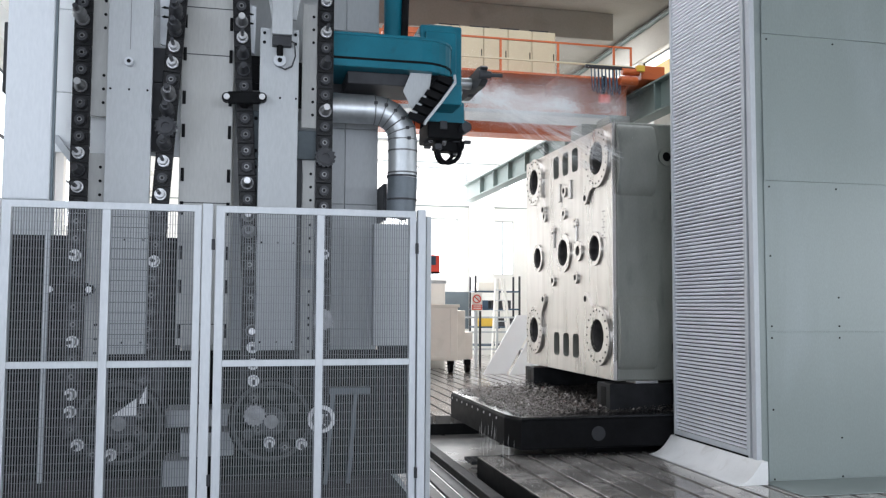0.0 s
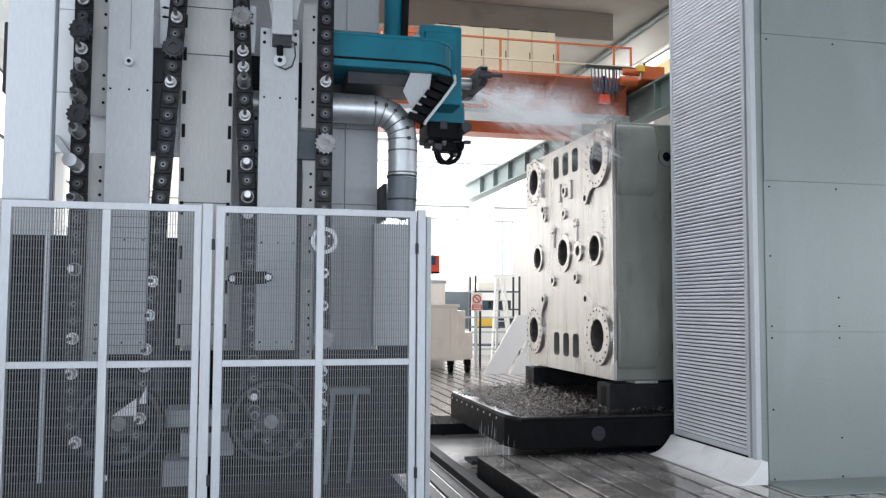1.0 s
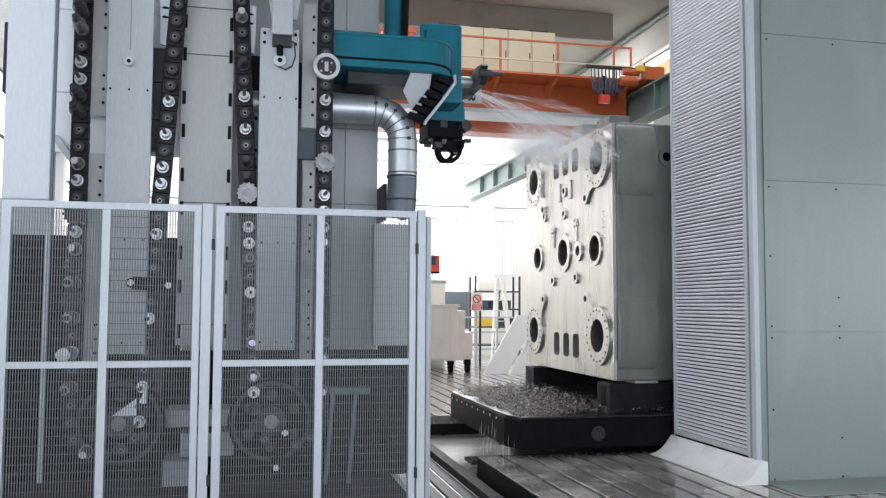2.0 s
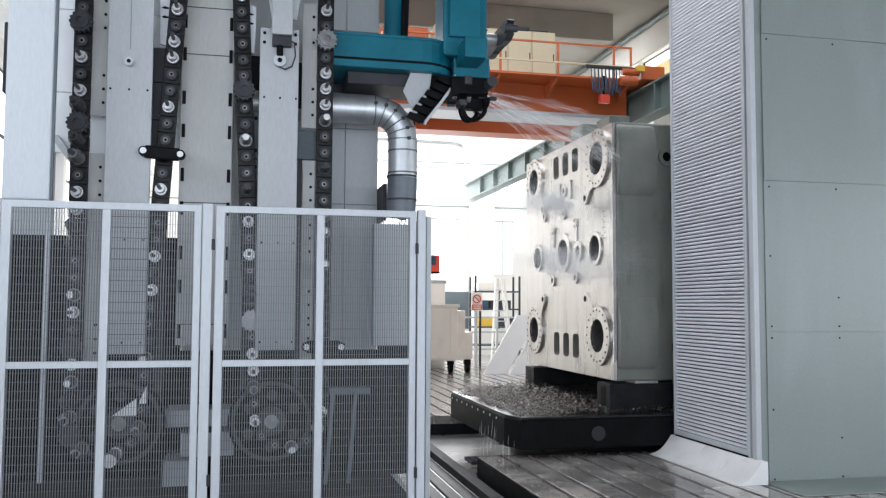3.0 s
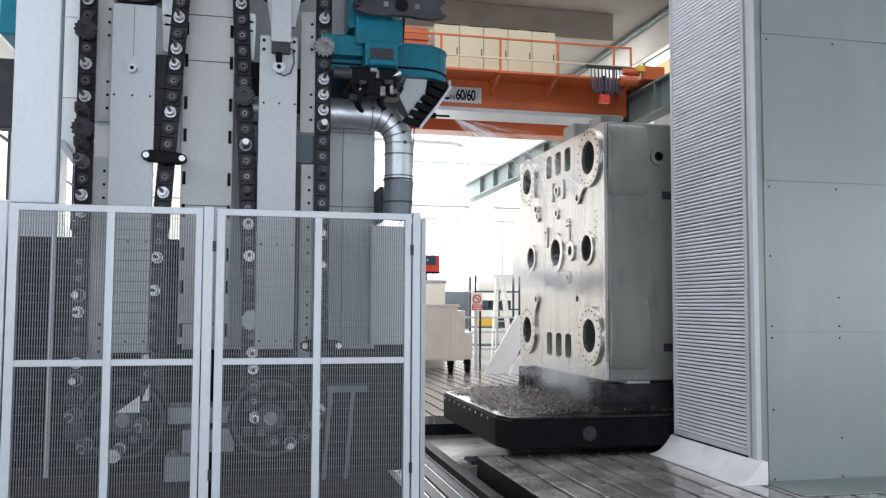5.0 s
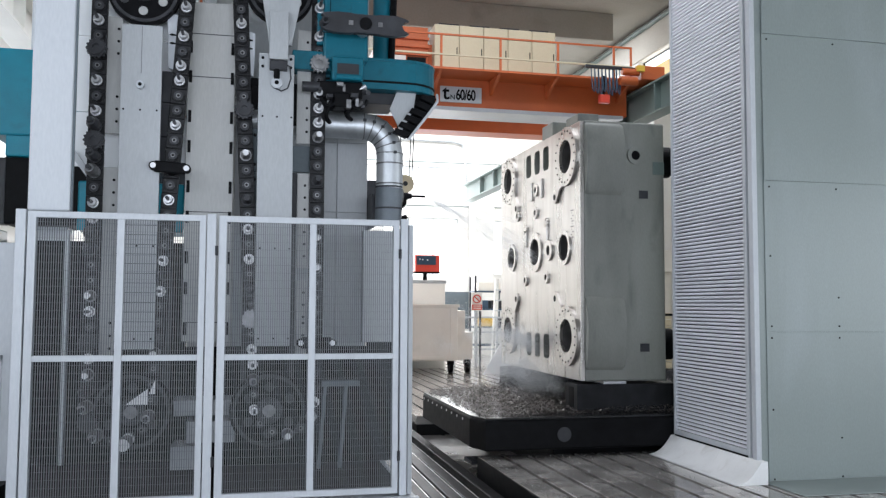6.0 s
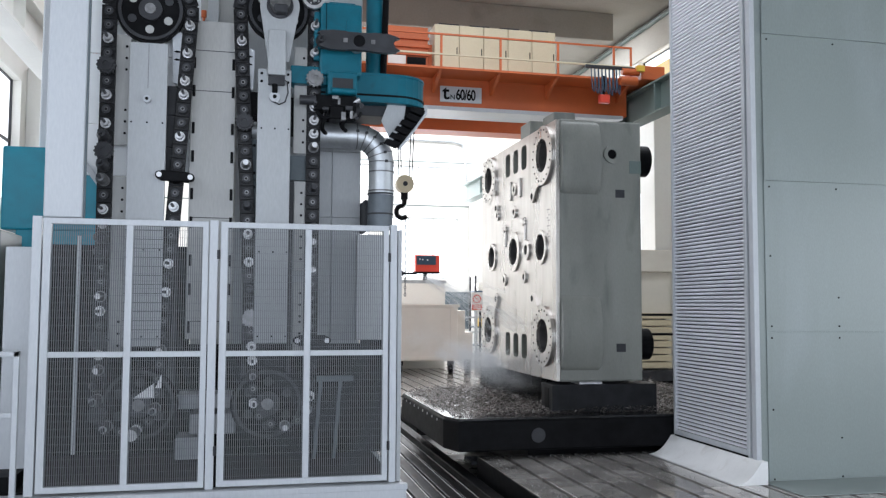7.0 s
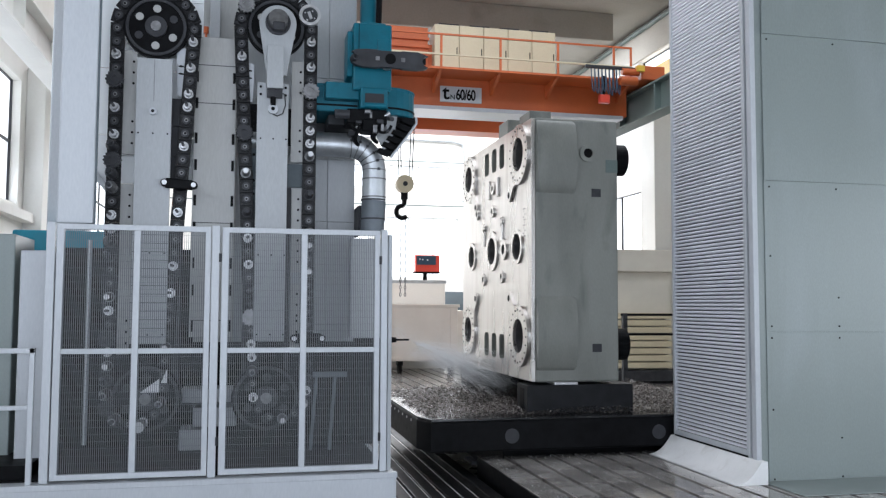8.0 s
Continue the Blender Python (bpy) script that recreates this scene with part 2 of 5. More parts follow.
for i, h in enumerate(right_holes):
    w = window("window_%d" % (i + 10), "y", RIGHT + 0.2, h, 3 if i else 1, 1, GLASS_SKY if i else GLASS_UNSEEN_FILL)
    if i == 1:
        part("blind", boxes((RIGHT + 0.05, RIGHT + 0.08, h[0], h[1], 7.9, 8.3), bev=0.004), YELLOW, w, "yellow half-lowered blind")
wall_with_windows("wall_back", "x", BACK - 0.3, 0.3, LEFT, RIGHT, TOP, [], "white plastered end wall of the hall")
# flat band, coloured as if in shade, stands in for a ceiling haunch
place("roof_edge_beam", boxes((RIGHT - 0.06, RIGHT - 0.003, 7.0, FAR - 0.02, 8.66, TOP - 0.003), bev=0.01), WALL_SHADED, "flat band in shaded plaster standing for the ceiling haunch", "beam", "structure")
place("ceiling", boxes((LEFT, RIGHT, BACK, FAR, TOP, TOP + 0.3)), CEIL, "grey-beige concrete hall ceiling", "ceiling", "structure")
place("floor", boxes((LEFT, RIGHT, BACK, FAR, -0.9, -0.6)), CONCRETE, "worn grey concrete hall floor", "floor", "structure")
place("wainscot", boxes((3.0, 9.2, FAR - 0.03, FAR - 0.003, 0.9, 2.25)), SLATE, "dark grey painted band along the foot of the wall", "wall", "structure")

for z in (5.38, 7.0):
    place("trim", boxes((LEFT, RIGHT, FAR - 0.012, FAR - 0.003, z, z + 0.035)), GREEN, "grey joint between the wall panels", "trim", "structure")

# concrete roof beams and wall piers
for y, x1, deep in ((11.5, RIGHT, 0.9), (21.3, 9.5, 0.75)):
    place("roof_beam", boxes((LEFT, x1, y, y + 0.6, TOP - deep, TOP - 0.003), bev=0.02), CEIL, "grey-beige concrete roof beam", "beam", "structure")
for x, y in ((8.0, 30.55), (9.95, 20.3), (9.95, 26.0)):
    place("pier", boxes((x, x + 0.75, y - 0.4, y + 0.4, -0.6, 6.75), bev=0.02), WALL, "white plastered concrete pier", "pier", "structure")


# ---- floor plates with slots, and the sunken way of the machine ----
# pale colour that stands for the glint along the cover edges
EDGE_GLINT = material("pale_edge_glint", (0.82, 0.82, 0.82), 0.3, 0.35, vary=0.2, scale=6, grain=60)
COOLANT = material("grey_coolant_pool", (0.085, 0.08, 0.076), 0.3, 0.0, vary=0.3, scale=3, grain=12, bump=0.1, stain=(0.19, 0.175, 0.165), spread=0.6)
WETBLACK = material("wet_black_iron", (0.012, 0.0125, 0.014), 0.16, 0.0, vary=0.4, scale=3, grain=40, specular=0.5)


def floor_plates():
    f = thing("floor_plate", (5, 12, 0), "wet cast-iron floor plates with dark clamping slots", "floor plate", kind="structure")
    pitch, gap, x = 0.29, 0.05, 2.67
    part("side_strip", boxes((2.656, 2.667, 5.0, 9.86, -0.32, -0.004), bev=0.002), BLACK, f, "black strip along the side of the plate bed")
    part("bed", boxes((2.67, 10.7, 5.0, 9.85, -0.55, -0.13)), BEDMAT, f)
    part("bed", boxes((2.67, 10.7, 13.6, 30.9, -0.55, -0.13)), BEDMAT, f)
    part("table_bed", boxes((2.57, 10.7, 9.86, 13.59, -0.55, -0.30)), COOLANT, f, "wet bed under the table with grey coolant")
    k = 0
    while x < 10.4:
        for ya, yb in ((5.0, 9.86), (13.6, 30.9)):
            part("plate", boxes((x + gap / 2 if k else x, x + pitch - gap / 2, ya, yb, -0.129, 0.0), bev=0.002), PLATE, f)
        x += pitch
        k += 1
    # dark grating over the gutter in front of the table bed
    grate = bmesh.new()
    for n in range(7):
        box(grate, 2.60, 7.4, 9.90 + 0.055 * n, 9.908 + 0.055 * n, -0.10, -0.06)
    for n in range(60):
        box(grate, 2.60 + 0.08 * n, 2.606 + 0.08 * n, 9.90, 10.24, -0.098, -0.062)
    part("grating", grate, DARK, f, "dark steel gutter grating")
    return f


floor_plates()


def way_bed():
    w = thing("machine_way", (1.9, 15, -0.5), "black oily guideway with long ridges for the moving column", "guideway", kind="structure")
    part("bed", boxes((-1.9, 2.66, 3.0, 24.0, -0.6, -0.32)), BEDMAT, w)
    for k in range(7):
        x = 1.25 + 0.17 * k
        part("way_cover", boxes((x, x + 0.14, 3.0, 24.0, -0.32, -0.25 + 0.008 * (k % 2)), bev=0.008), BEDMAT, w)
        # thin pale strip painted as the glint on each cover's rounded edge
        part("worn_edge", boxes((x + 0.129, x + 0.1395, 3.0, 24.0, -0.2485 + 0.008 * (k % 2), -0.2455 + 0.008 * (k % 2))), EDGE_GLINT, w, "pale strip for the light caught on the cover edge")
    part("side_rail", boxes((2.42, 2.56, 3.0, 24.0, -0.319, -0.16), bev=0.01), BLACK, w)
    return w


way_bed()


# ---- the grey booth beside the table ----
FOOT = material("stained_white_paint", (0.80, 0.80, 0.80), 0.5, vary=0.06, scale=3, grain=40, stain=(0.60, 0.58, 0.55), spread=0.5, bump=0.15)


def booth():
    b = thing("machine_booth", (6.5, 8.7, 0), "grey sheet-metal machine booth with a ribbed side", "booth")
    part("wall", boxes((5.04, 10.0, 7.87, 9.55, 0.0, 8.0)), BOOTH, b, "plain grey painted sheet")
    # front sheets, each screwed on
    for i, (x0, x1) in enumerate(((5.14, 6.70), (6.702, 8.25), (8.252, 9.9))):
        for z0, z1 in ((-0.03, 1.497), (1.499, 3.041), (3.043, 4.571), (4.573, 7.9)):
            bm = boxes((x0, x1, 7.856, 7.875, z0, z1), bev=0.0015)
            for v in bm.verts:
                # the upper sheets hang a little proud at their lower edge
                if z0 > 3 and v.co.z < z0 + 0.1:
                    v.co.y -= 0.011
            part("sheet", bm, BOOTH, b)
    part("corner_trim", boxes((5.0, 5.06, 7.85, 7.93, 0.02, 8.0), bev=0.008), WHITE_PAINT, b, "white corner strip")
    part("frame", boxes((5.0, 5.04, 7.97, 8.03, 0.22, 8.0), (5.0, 5.04, 9.52, 9.57, 0.22, 8.0), (5.0, 5.04, 8.03, 9.52, 0.22, 0.30), bev=0.004), WHITE_PAINT, b, "white edge frame of the ribbed side")
    # dark sheet puts the shade into the gaps between ribs
    part("rib_backing", boxes((5.0355, 5.0385, 8.03, 9.52, 0.30, 7.95)), DARK, b, "dark sheet added as the shade in the gaps between the ribs")
    z, n = 0.30, 0
    while z < 7.9:
        n += 1
        bm = outline(bmesh.new(), [(5.035, z + 0.001 + 0.002 * (n % 2)), (5.014, z + 0.006 + 0.002 * (n % 2)), (5.011, z + 0.018), (5.014, z + 0.030), (5.035, z + 0.034)], "y", 8.03, 9.52)
        part("rib", bm, RIB, b)
        z += 0.0415
    part("slot", boxes((4.996, 5.05, 8.0, 9.54, 0.222, 0.245)), BLACK, b, "dark gap over the foot")
    part("foot_skirt", outline(bmesh.new(), [(4.70, 0.0)] + [(4.70 + 0.285 * k / 10, 0.012 + 0.213 * (k / 10) ** 2.2) for k in range(11)] + [(5.06, 0.225), (5.06, 0.0)], "y", 7.75, 9.62, bev=0.006), FOOT, b, "stained white foot fairing", smooth=True)
    part("plinth", boxes((5.07, 10.0, 7.2, 7.85, 0.002, 0.012), bev=0.003), BOOTH, b)
    screw = raw_mesh("screw", rod(bmesh.new(), (0, -0.004, 0), (0, 0.003, 0), 0.010, seg=8), BLACK)
    for x in (5.198, 5.98, 6.66, 6.74):
        for z in (0.03, 0.72, 1.437, 1.556, 2.27, 2.979, 3.10, 3.81, 4.515, 4.625):
            if x == 5.98 and z in (0.72, 2.27, 3.81):
                z -= 0.42 if z > 1 else 0.3
            s = new("screw", screw)
            s.parent = b
            s.location = Vector((x, 7.855, z)) - ORIGIN[b]
    return b


booth()


# ---- sliding table with the platen on blocks ----
def work_table():
    t = thing("work_table", (5.0, 11.8, 0.0), "black machine table littered with metal chips", "machine table")
    pts = [(3.12, 9.64), (7.4, 9.64), (7.4, 13.4), (3.6, 13.4), (3.02, 12.72), (3.02, 9.98)]
    part("body", outline(bmesh.new(), pts, "z", 0.09, 0.44, bev=0.02), BLACK, t, "black oily table body")
    part("top", outline(bmesh.new(), [(x * 0.992 + 0.036, y * 0.996 + 0.045) for x, y in pts], "z", 0.44, 0.465, bev=0.004), WETBLACK, t, "black wet table top")
    part("saddle", boxes((4.1, 7.2, 10.1, 13.2, -0.296, 0.095), bev=0.01), BLACK, t, "black saddle under the table")
    for k in range(9):
        part("edge_bolt", rod(bmesh.new(), (3.012, 10.3 + 0.29 * k, 0.385), (3.024, 10.3 + 0.29 * k, 0.385), 0.016, seg=10), STEEL, t, "bright bolt head along the edge")
    for x in (4.07, 5.9):
        part("plug", rod(bmesh.new(), (x, 9.632, 0.26), (x, 9.65, 0.26), 0.085, seg=28), DARK, t, "round dark cover plug")
    return t


table = work_table()


def chips(name, parent_xy, n, seed):
    rnd = random.Random(seed)
    verts, faces = [], []
    for _ in range(n):
        x0, x1, y0, y1 = parent_xy
        x, y = rnd.uniform(x0, x1), rnd.uniform(y0, y1)
        # the wet rim of the table stays bare
        edge = min(x - 3.05, y - 9.7, 0.77 * (x - 3.02) - 0.64 * (y - 12.72))
        if edge < 0.06 + 0.22 * max(0, 0.3 + noise.noise(Vector((x * 2.3, y * 2.3, 3.0)))) * rnd.random() ** 0.4:
            continue
        pile = 0.03 + min(0.09, edge * 0.25) * (0.6 + noise.noise(Vector((x * 1.7, y * 1.7, seed))))
        z = 0.466 + rnd.random() ** 1.5 * pile
        s, a = rnd.uniform(0.008, 0.02), rnd.uniform(0, 6.28)
        tl = rnd.uniform(-0.6, 0.6)
        c, d = math.cos(a) * s, math.sin(a) * s
        i = len(verts)
        verts += [(x - c, y - d, z), (x + d * 0.4, y - c * 0.4, z + s * 0.5 + tl * s), (x + c, y + d, z + 0.004), (x - d * 0.4, y + c * 0.4, z + s * 0.3)]
        faces += [(i, i + 1, i + 2), (i, i + 2, i + 3), (i, i + 1, i + 3), (i + 1, i + 2, i + 3)]
    me = bpy.data.meshes.new(name)
    me.from_pydata([(x - 5.0, y - 11.8, z) for x, y, z in verts], [], faces)
    me.materials.append(CHIP)
    ob = new(name, me)
    ob.location = (5.0, 11.8, 0)
    return tagged(ob, "heap of curled grey metal chips on the table", "metal chips", kind="stuff")


CHIP = material("metal_chips", (0.15, 0.135, 0.125), 0.30, 0.75, vary=0.6, scale=60, grain=200)
chips_ob = chips("metal_chips", (3.04, 7.3, 9.68, 13.34), 46000, 4)


def platen():
    p = thing("platen_casting", (5.0, 11.7, 0.83), "grey-green cast platen with a milled bored face", "casting")
    x0, x1, y0, y1, z0, z1 = 4.43, 5.56, 10.0, 13.40, 0.83, 4.06
    holes = [(10.43, 3.665, 0.215), (10.43, 1.372, 0.215), (12.92, 3.69, 0.20), (12.92, 1.376, 0.20), (10.54, 2.50, 0.17), (11.69, 2.51, 0.19), (12.79, 2.488, 0.16)]
    # milled face with real bores
    face = boxes((x0, x0 + 0.05, y0 + 0.01, y1 - 0.01, z0 + 0.01, z1 - 0.01), bev=0.003)
    body = boxes((x0 + 0.05, x1, y0, y1, z0, z1), bev=0.025)
    cut = bmesh.new()
    for y, z, r in holes:
        rod(cut, (x0 - 0.2, y, z), (x0 + 0.75, y, z), r, seg=48)
    ovals = bmesh.new()
    for y in (11.26, 11.63, 12.01):
        for z in (3.79, 1.215):
            c = [arc(y + sy * 0.055, z - 0.01 + sz * 0.105, 0.06, a, a + 90, 4) for sy, sz, a in ((1, 1, 0), (-1, 1, 90), (-1, -1, 180), (1, -1, 270))]
            outline(ovals, sum(c, []), "x", x0 - 0.2, x0 + 0.12)
    cutters = [part("cutter", cut, BORE), part("cutter", ovals, PLATEN)]
    for nm, bm, mat, lab in (("body", body, PLATEN, "grey-green painted cast body"), ("face_plate", face, MILLED, "bright milled front face")):
        ob = part(nm, bm, mat, p, lab, smooth=False)
        for cutter in cutters:
            md = ob.modifiers.new("bores", "BOOLEAN")
            md.operation, md.object, md.solver, md.material_mode = "DIFFERENCE", cutter, "EXACT", "TRANSFER"
        bpy.context.view_layer.update()
        me = bpy.data.meshes.new_from_object(ob.evaluated_get(bpy.context.evaluated_depsgraph_get()))
        ob.modifiers.clear()
        ob.data = me
    for cutter in cutters:
        bpy.data.objects.remove(cutter)
    hole_me = raw_mesh("bolt_hole", rod(bmesh.new(), (-0.0035, 0, 0), (0.0035, 0, 0), 0.012, seg=8), BLACK)
    for i, (y, z, r) in enumerate(holes):
        big = i < 4
        bm = ring(bmesh.new(), "x", (y, z), r, r + (0.165 if big else 0.05 if i != 5 else 0.09), x0 - (0.04 if big else 0.025), x0 + 0.003)
        rg = part("bore_flange", bm, MILLED, p, "bright machined ring flange", at=(x0, y, z))
        if big:
            for k in range(20):
                a = 2 * math.pi * k / 20
                s = new("bolt_hole", hole_me)
                s.parent = rg
                s.location = (-0.0425, (r + 0.115) * math.cos(a), (r + 0.115) * math.sin(a))
            sy, sz = (1 if y < 11 else -1), (-1 if z > 2 else 1)
            ey, ez = y + 0.40 * sy, z + 0.475 * sz
            d = Vector((ey - y, ez - z)).normalized()
            n = Vector((-d.y, d.x))
            a0 = math.degrees(math.atan2(d.y, d.x))
            tear = [(y + d.x * u - n.x * v, z + d.y * u - n.y * v) for u, v in ((0.30, 0.22), (0.37, 0.125), (0.44, 0.085))] + arc(ey, ez, 0.085, a0 - 100, a0 + 100, 12) + [(y + d.x * u + n.x * v, z + d.y * u + n.y * v) for u, v in ((0.44, 0.085), (0.37, 0.125), (0.30, 0.22))]
            lug = part("lug", outline(bmesh.new(), tear, "x", x0 - 0.036, x0 + 0.003, bev=0.005), MILLED, p, "bright eye lug beside the bore")
            part("eye", rod(bmesh.new(), (x0 - 0.039, ey, ez), (x0 - 0.03, ey, ez), 0.042, seg=16), BLACK, lug)
    for y, z, r in ((11.64, 3.39, 0.09), (11.655, 3.067, 0.085), (11.11, 2.50, 0.14), (12.12, 2.124, 0.085), (11.21, 2.14, 0.085), (12.09, 2.866, 0.06), (11.21, 2.886, 0.06), (12.48, 3.1, 0.08)):
        part("boss", ring(bmesh.new(), "x", (y, z), r * 0.5, r, x0 - 0.03, x0 + 0.003, 24), MILLED, p, "small machined boss")
        part("boss_core", rod(bmesh.new(), (x0 - 0.02, y, z), (x0 + 0.003, y, z), r * 0.5, seg=20), BLACK, p)
    for y, z0b, z1b in ((11.42, 3.25, 3.52), (11.84, 3.25, 3.52), (11.21, 2.62, 2.95), (12.09, 2.6, 2.9)):
        part("ear", boxes((x0 - 0.03, x0 + 0.003, y - 0.045, y + 0.045, z0b, z1b), bev=0.012), MILLED, p, "narrow raised ear on the face")
    # round bosses of the corner bores on the painted side
    for z in (3.58, 1.42):
        # the bulge runs softly into the flat side
        prof = [(y0 + 0.012 - 0.115 * math.cos(math.pi * k / 40) ** 0.6 if abs(k) < 20 else y0 + 0.012, z + 0.46 * k / 20) for k in range(-20, 21)]
        bm = outline(bmesh.new(), [(y0 + 0.3, z - 0.46)] + prof + [(y0 + 0.3, z + 0.46)], "x", x0 + 0.055, x0 + 0.56, bev=0.03)
        part("corner_boss", bm, PLATEN, p, "round cast boss at the corner", smooth=True)
    bm = ring(bmesh.new(), "y", (5.16, 3.64), 0.06, 0.11, y0 - 0.03, y0 + 0.01, 28)
    part("side_port", bm, PLATEN, p, "round port on the painted side")
    part("port_hole", rod(bmesh.new(), (5.16, y0 - 0.012, 3.64), (5.16, y0 + 0.01, 3.64), 0.06, seg=24), BLACK, p)
    for x, z in ((5.27, 3.15), (5.27, 1.24)):
        part("side_pocket", boxes((x - 0.06, x + 0.06, y0 - 0.006, y0 + 0.01, z - 0.05, z + 0.05)), DARK, p, "small dark square pocket")
    # unreadable stamped writing, as small bars
    for k in range(11):
        zz = 2.95 - 0.034 * k
        part("writing_bar", boxes((x0 - 0.003, x0 + 0.002, 10.235 + 0.05 * (k % 2), 10.33 - 0.03 * (k % 3), zz, zz + 0.016)), BORE, p)
    part("side_pad", boxes((5.40, x1 - 0.005, y0 - 0.005, y0 + 0.1, 3.41, 3.57), bev=0.002), GREEN, p, "dark square clamp pad")
    for z in (3.62, 1.27):
        bm = rod(bmesh.new(), (x1 - 0.01, 10.3, z), (x1 + 0.2, 10.3, z), 0.2, seg=32)
        part("rear_hub", bm, BLACK, p, "black round hub on the rear side")
    for y in (10.12, 11.05):
        part("top_pad", boxes((x0 + 0.02, x0 + 0.30, y, y + 0.42, z1 - 0.005, z1 + (0.19 if y > 11 else 0.11)), bev=0.01), PLATEN, p, "raised pad on the top edge")
    return p


platen_ob = platen()


BLOCK_STEEL = material("dark_block_steel", (0.017, 0.0175, 0.0195), 0.5, 0.0, vary=0.35, scale=6, grain=70, specular=0.15)


def block(x0, x1, y0, y1, label):
    b = thing("support_block", ((x0 + x1) / 2, (y0 + y1) / 2, 0.465), label, "support block", "blocks under the casting")
    part("body", boxes((x0, x1, y0, y1, 0.465, 0.80), bev=0.006), BLOCK_STEEL, b)
    part("end_recess", boxes((x0 - 0.004, x0 + 0.01, y0 + 0.12, y1 - 0.12, 0.50, 0.76), bev=0.003), BLACK, b, "open end of the block")
    part("shim", boxes((x0 + 0.35, x0 + 0.65, y0 + 0.02, y0 + 0.3, 0.80, 0.832), bev=0.003), STEEL, b, "bright steel shim plate")
    return b


blocks = [block(4.36, 5.72, 9.96, 10.36, "dark steel support block with a bright shim"), block(4.36, 5.72, 12.85, 13.25, "dark steel support block with a bright shim")]


# ---- overhead crane on its green runway ----
def runway():
    r = thing("crane_runway", (7.7, 17, 5.5), "grey-green steel crane runway girder along the wall", "girder", kind="structure")
    part("web", boxes((7.75, 7.79, 9.8, 30.4, 5.52, 6.06)), GREEN, r)
    part("flange", boxes((7.6, 7.95, 9.8, 30.4, 6.06, 6.10), bev=0.004), GREEN, r)
    part("flange", boxes((7.6, 7.95, 9.8, 30.4, 5.48, 5.52), bev=0.004), GREEN, r)
    for k in range(12):
        part("stiffener", boxes((7.62, 7.75, 10.4 + 1.6 * k, 10.43 + 1.6 * k, 5.52, 6.06)), GREEN, r)
    part("rail", boxes((7.74, 7.80, 9.8, 30.4, 6.10, 6.16)), DARK, r)
    return r


runway()


def crane():
    c = thing("overhead_crane", (3, 17, 6), "orange overhead bridge crane with cream cabinets on it", "crane")
    part("girder", boxes((-3.0, 7.5, 16.2, 16.9, 5.60, 6.20), bev=0.01), ORANGE, c, "orange box girder")
    part("girder", boxes((-3.0, 7.5, 18.6, 19.2, 5.64, 6.40), bev=0.01), ORANGE, c, "orange box girder")
    # white colour stands for the light along the girder's lower flange
    part("rail_beam", boxes((-3.0, 7.4, 16.15, 16.95, 5.525, 5.60), bev=0.004), WHITE_PAINT, c, "white strip for the light along the lower girder edge")
    part("end_carriage", boxes((7.45, 7.95, 15.4, 19.6, 6.17, 6.45), bev=0.02), ORANGE, c)
    part("walkway", boxes((-3.0, 7.3, 15.5, 16.2, 6.15, 6.19)), ORANGE, c)
    for k in range(10):
        x = -2.28 + 1.15 * k if k < 9 else 7.28
        part("bracket", outline(bmesh.new(), [(16.19, 6.14), (15.55, 6.14), (16.19, 5.86)], "x", x - 0.03, x + 0.03), ORANGE, c)
        part("rail_post", boxes((x - 0.02, x + 0.02, 15.5, 15.53, 6.19, 6.80)), ORANGE, c)
    part("handrail", boxes((-3.0, 7.3, 15.495, 15.535, 6.79, 6.82)), ORANGE, c)
    part("handrail", boxes((-3.0, 7.3, 15.495, 15.535, 6.41, 6.44)), CREAM, c, "pale middle rail")
    for k in range(5):
        x = 3.5 + 0.5 * k
        cab = part("cabinet", boxes((x, x + 0.49, 16.25, 16.8, 6.20, 7.24), bev=0.01), CREAM, c, "cream electrical cabinet")
        part("handle", boxes((x + 0.44, x + 0.455, 16.235, 16.252, 6.65, 6.8)), BLACK, cab)
    part("gearbox", boxes((2.5, 3.4, 16.4, 17.2, 6.2, 7.2), bev=0.02), ORANGE, c)
    for z in (6.62, 6.78, 6.94):
        part("gear_rib", boxes((2.48, 3.42, 16.36, 16.41, z, z + 0.05), bev=0.006), ORANGE, c)
    part("gear_panel", boxes((2.6, 2.95, 16.34, 16.40, 6.40, 6.60), bev=0.006), WALL, c, "white terminal box")
    # black block paints the shadow gap between the gearbox parts
    part("gear_shadow_gap", boxes((2.98, 3.35, 16.35, 16.40, 6.42, 6.58), bev=0.004), BLACK, c, "black block for the shadow gap in the gearbox")
    for k in range(4):
        part("cabinet_fan", boxes((3.6 + 0.62 * k, 4.0 + 0.62 * k, 16.3, 16.6, 7.24, 7.28), bev=0.004), DARK, c, "dark cap piece on the cabinet roof")
    part("trolley", boxes((2.4, 4.3, 16.5, 19.0, 6.41, 6.9), bev=0.02), ORANGE, c)
    s = part("capacity_sign", boxes((3.60, 4.43, 16.17, 16.197, 5.69, 6.0), bev=0.003), WHITE_PAINT, c, "white sign with black capacity lettering")
    for txt, x, size in (("t", 3.645, 0.40), ("N", 3.795, 0.13), ("60/60", 3.91, 0.29)):
        cu = bpy.data.curves.new("lettering", "FONT")
        cu.body, cu.size, cu.extrude, cu.offset = txt, size, 0.002, 0.007 if txt != "N" else 0.002
        if txt == "60/60":
            cu.space_character = 0.9
        tmp = new("lettering", cu)
        bpy.context.view_layer.update()
        me = bpy.data.meshes.new_from_object(tmp.evaluated_get(bpy.context.evaluated_depsgraph_get()))
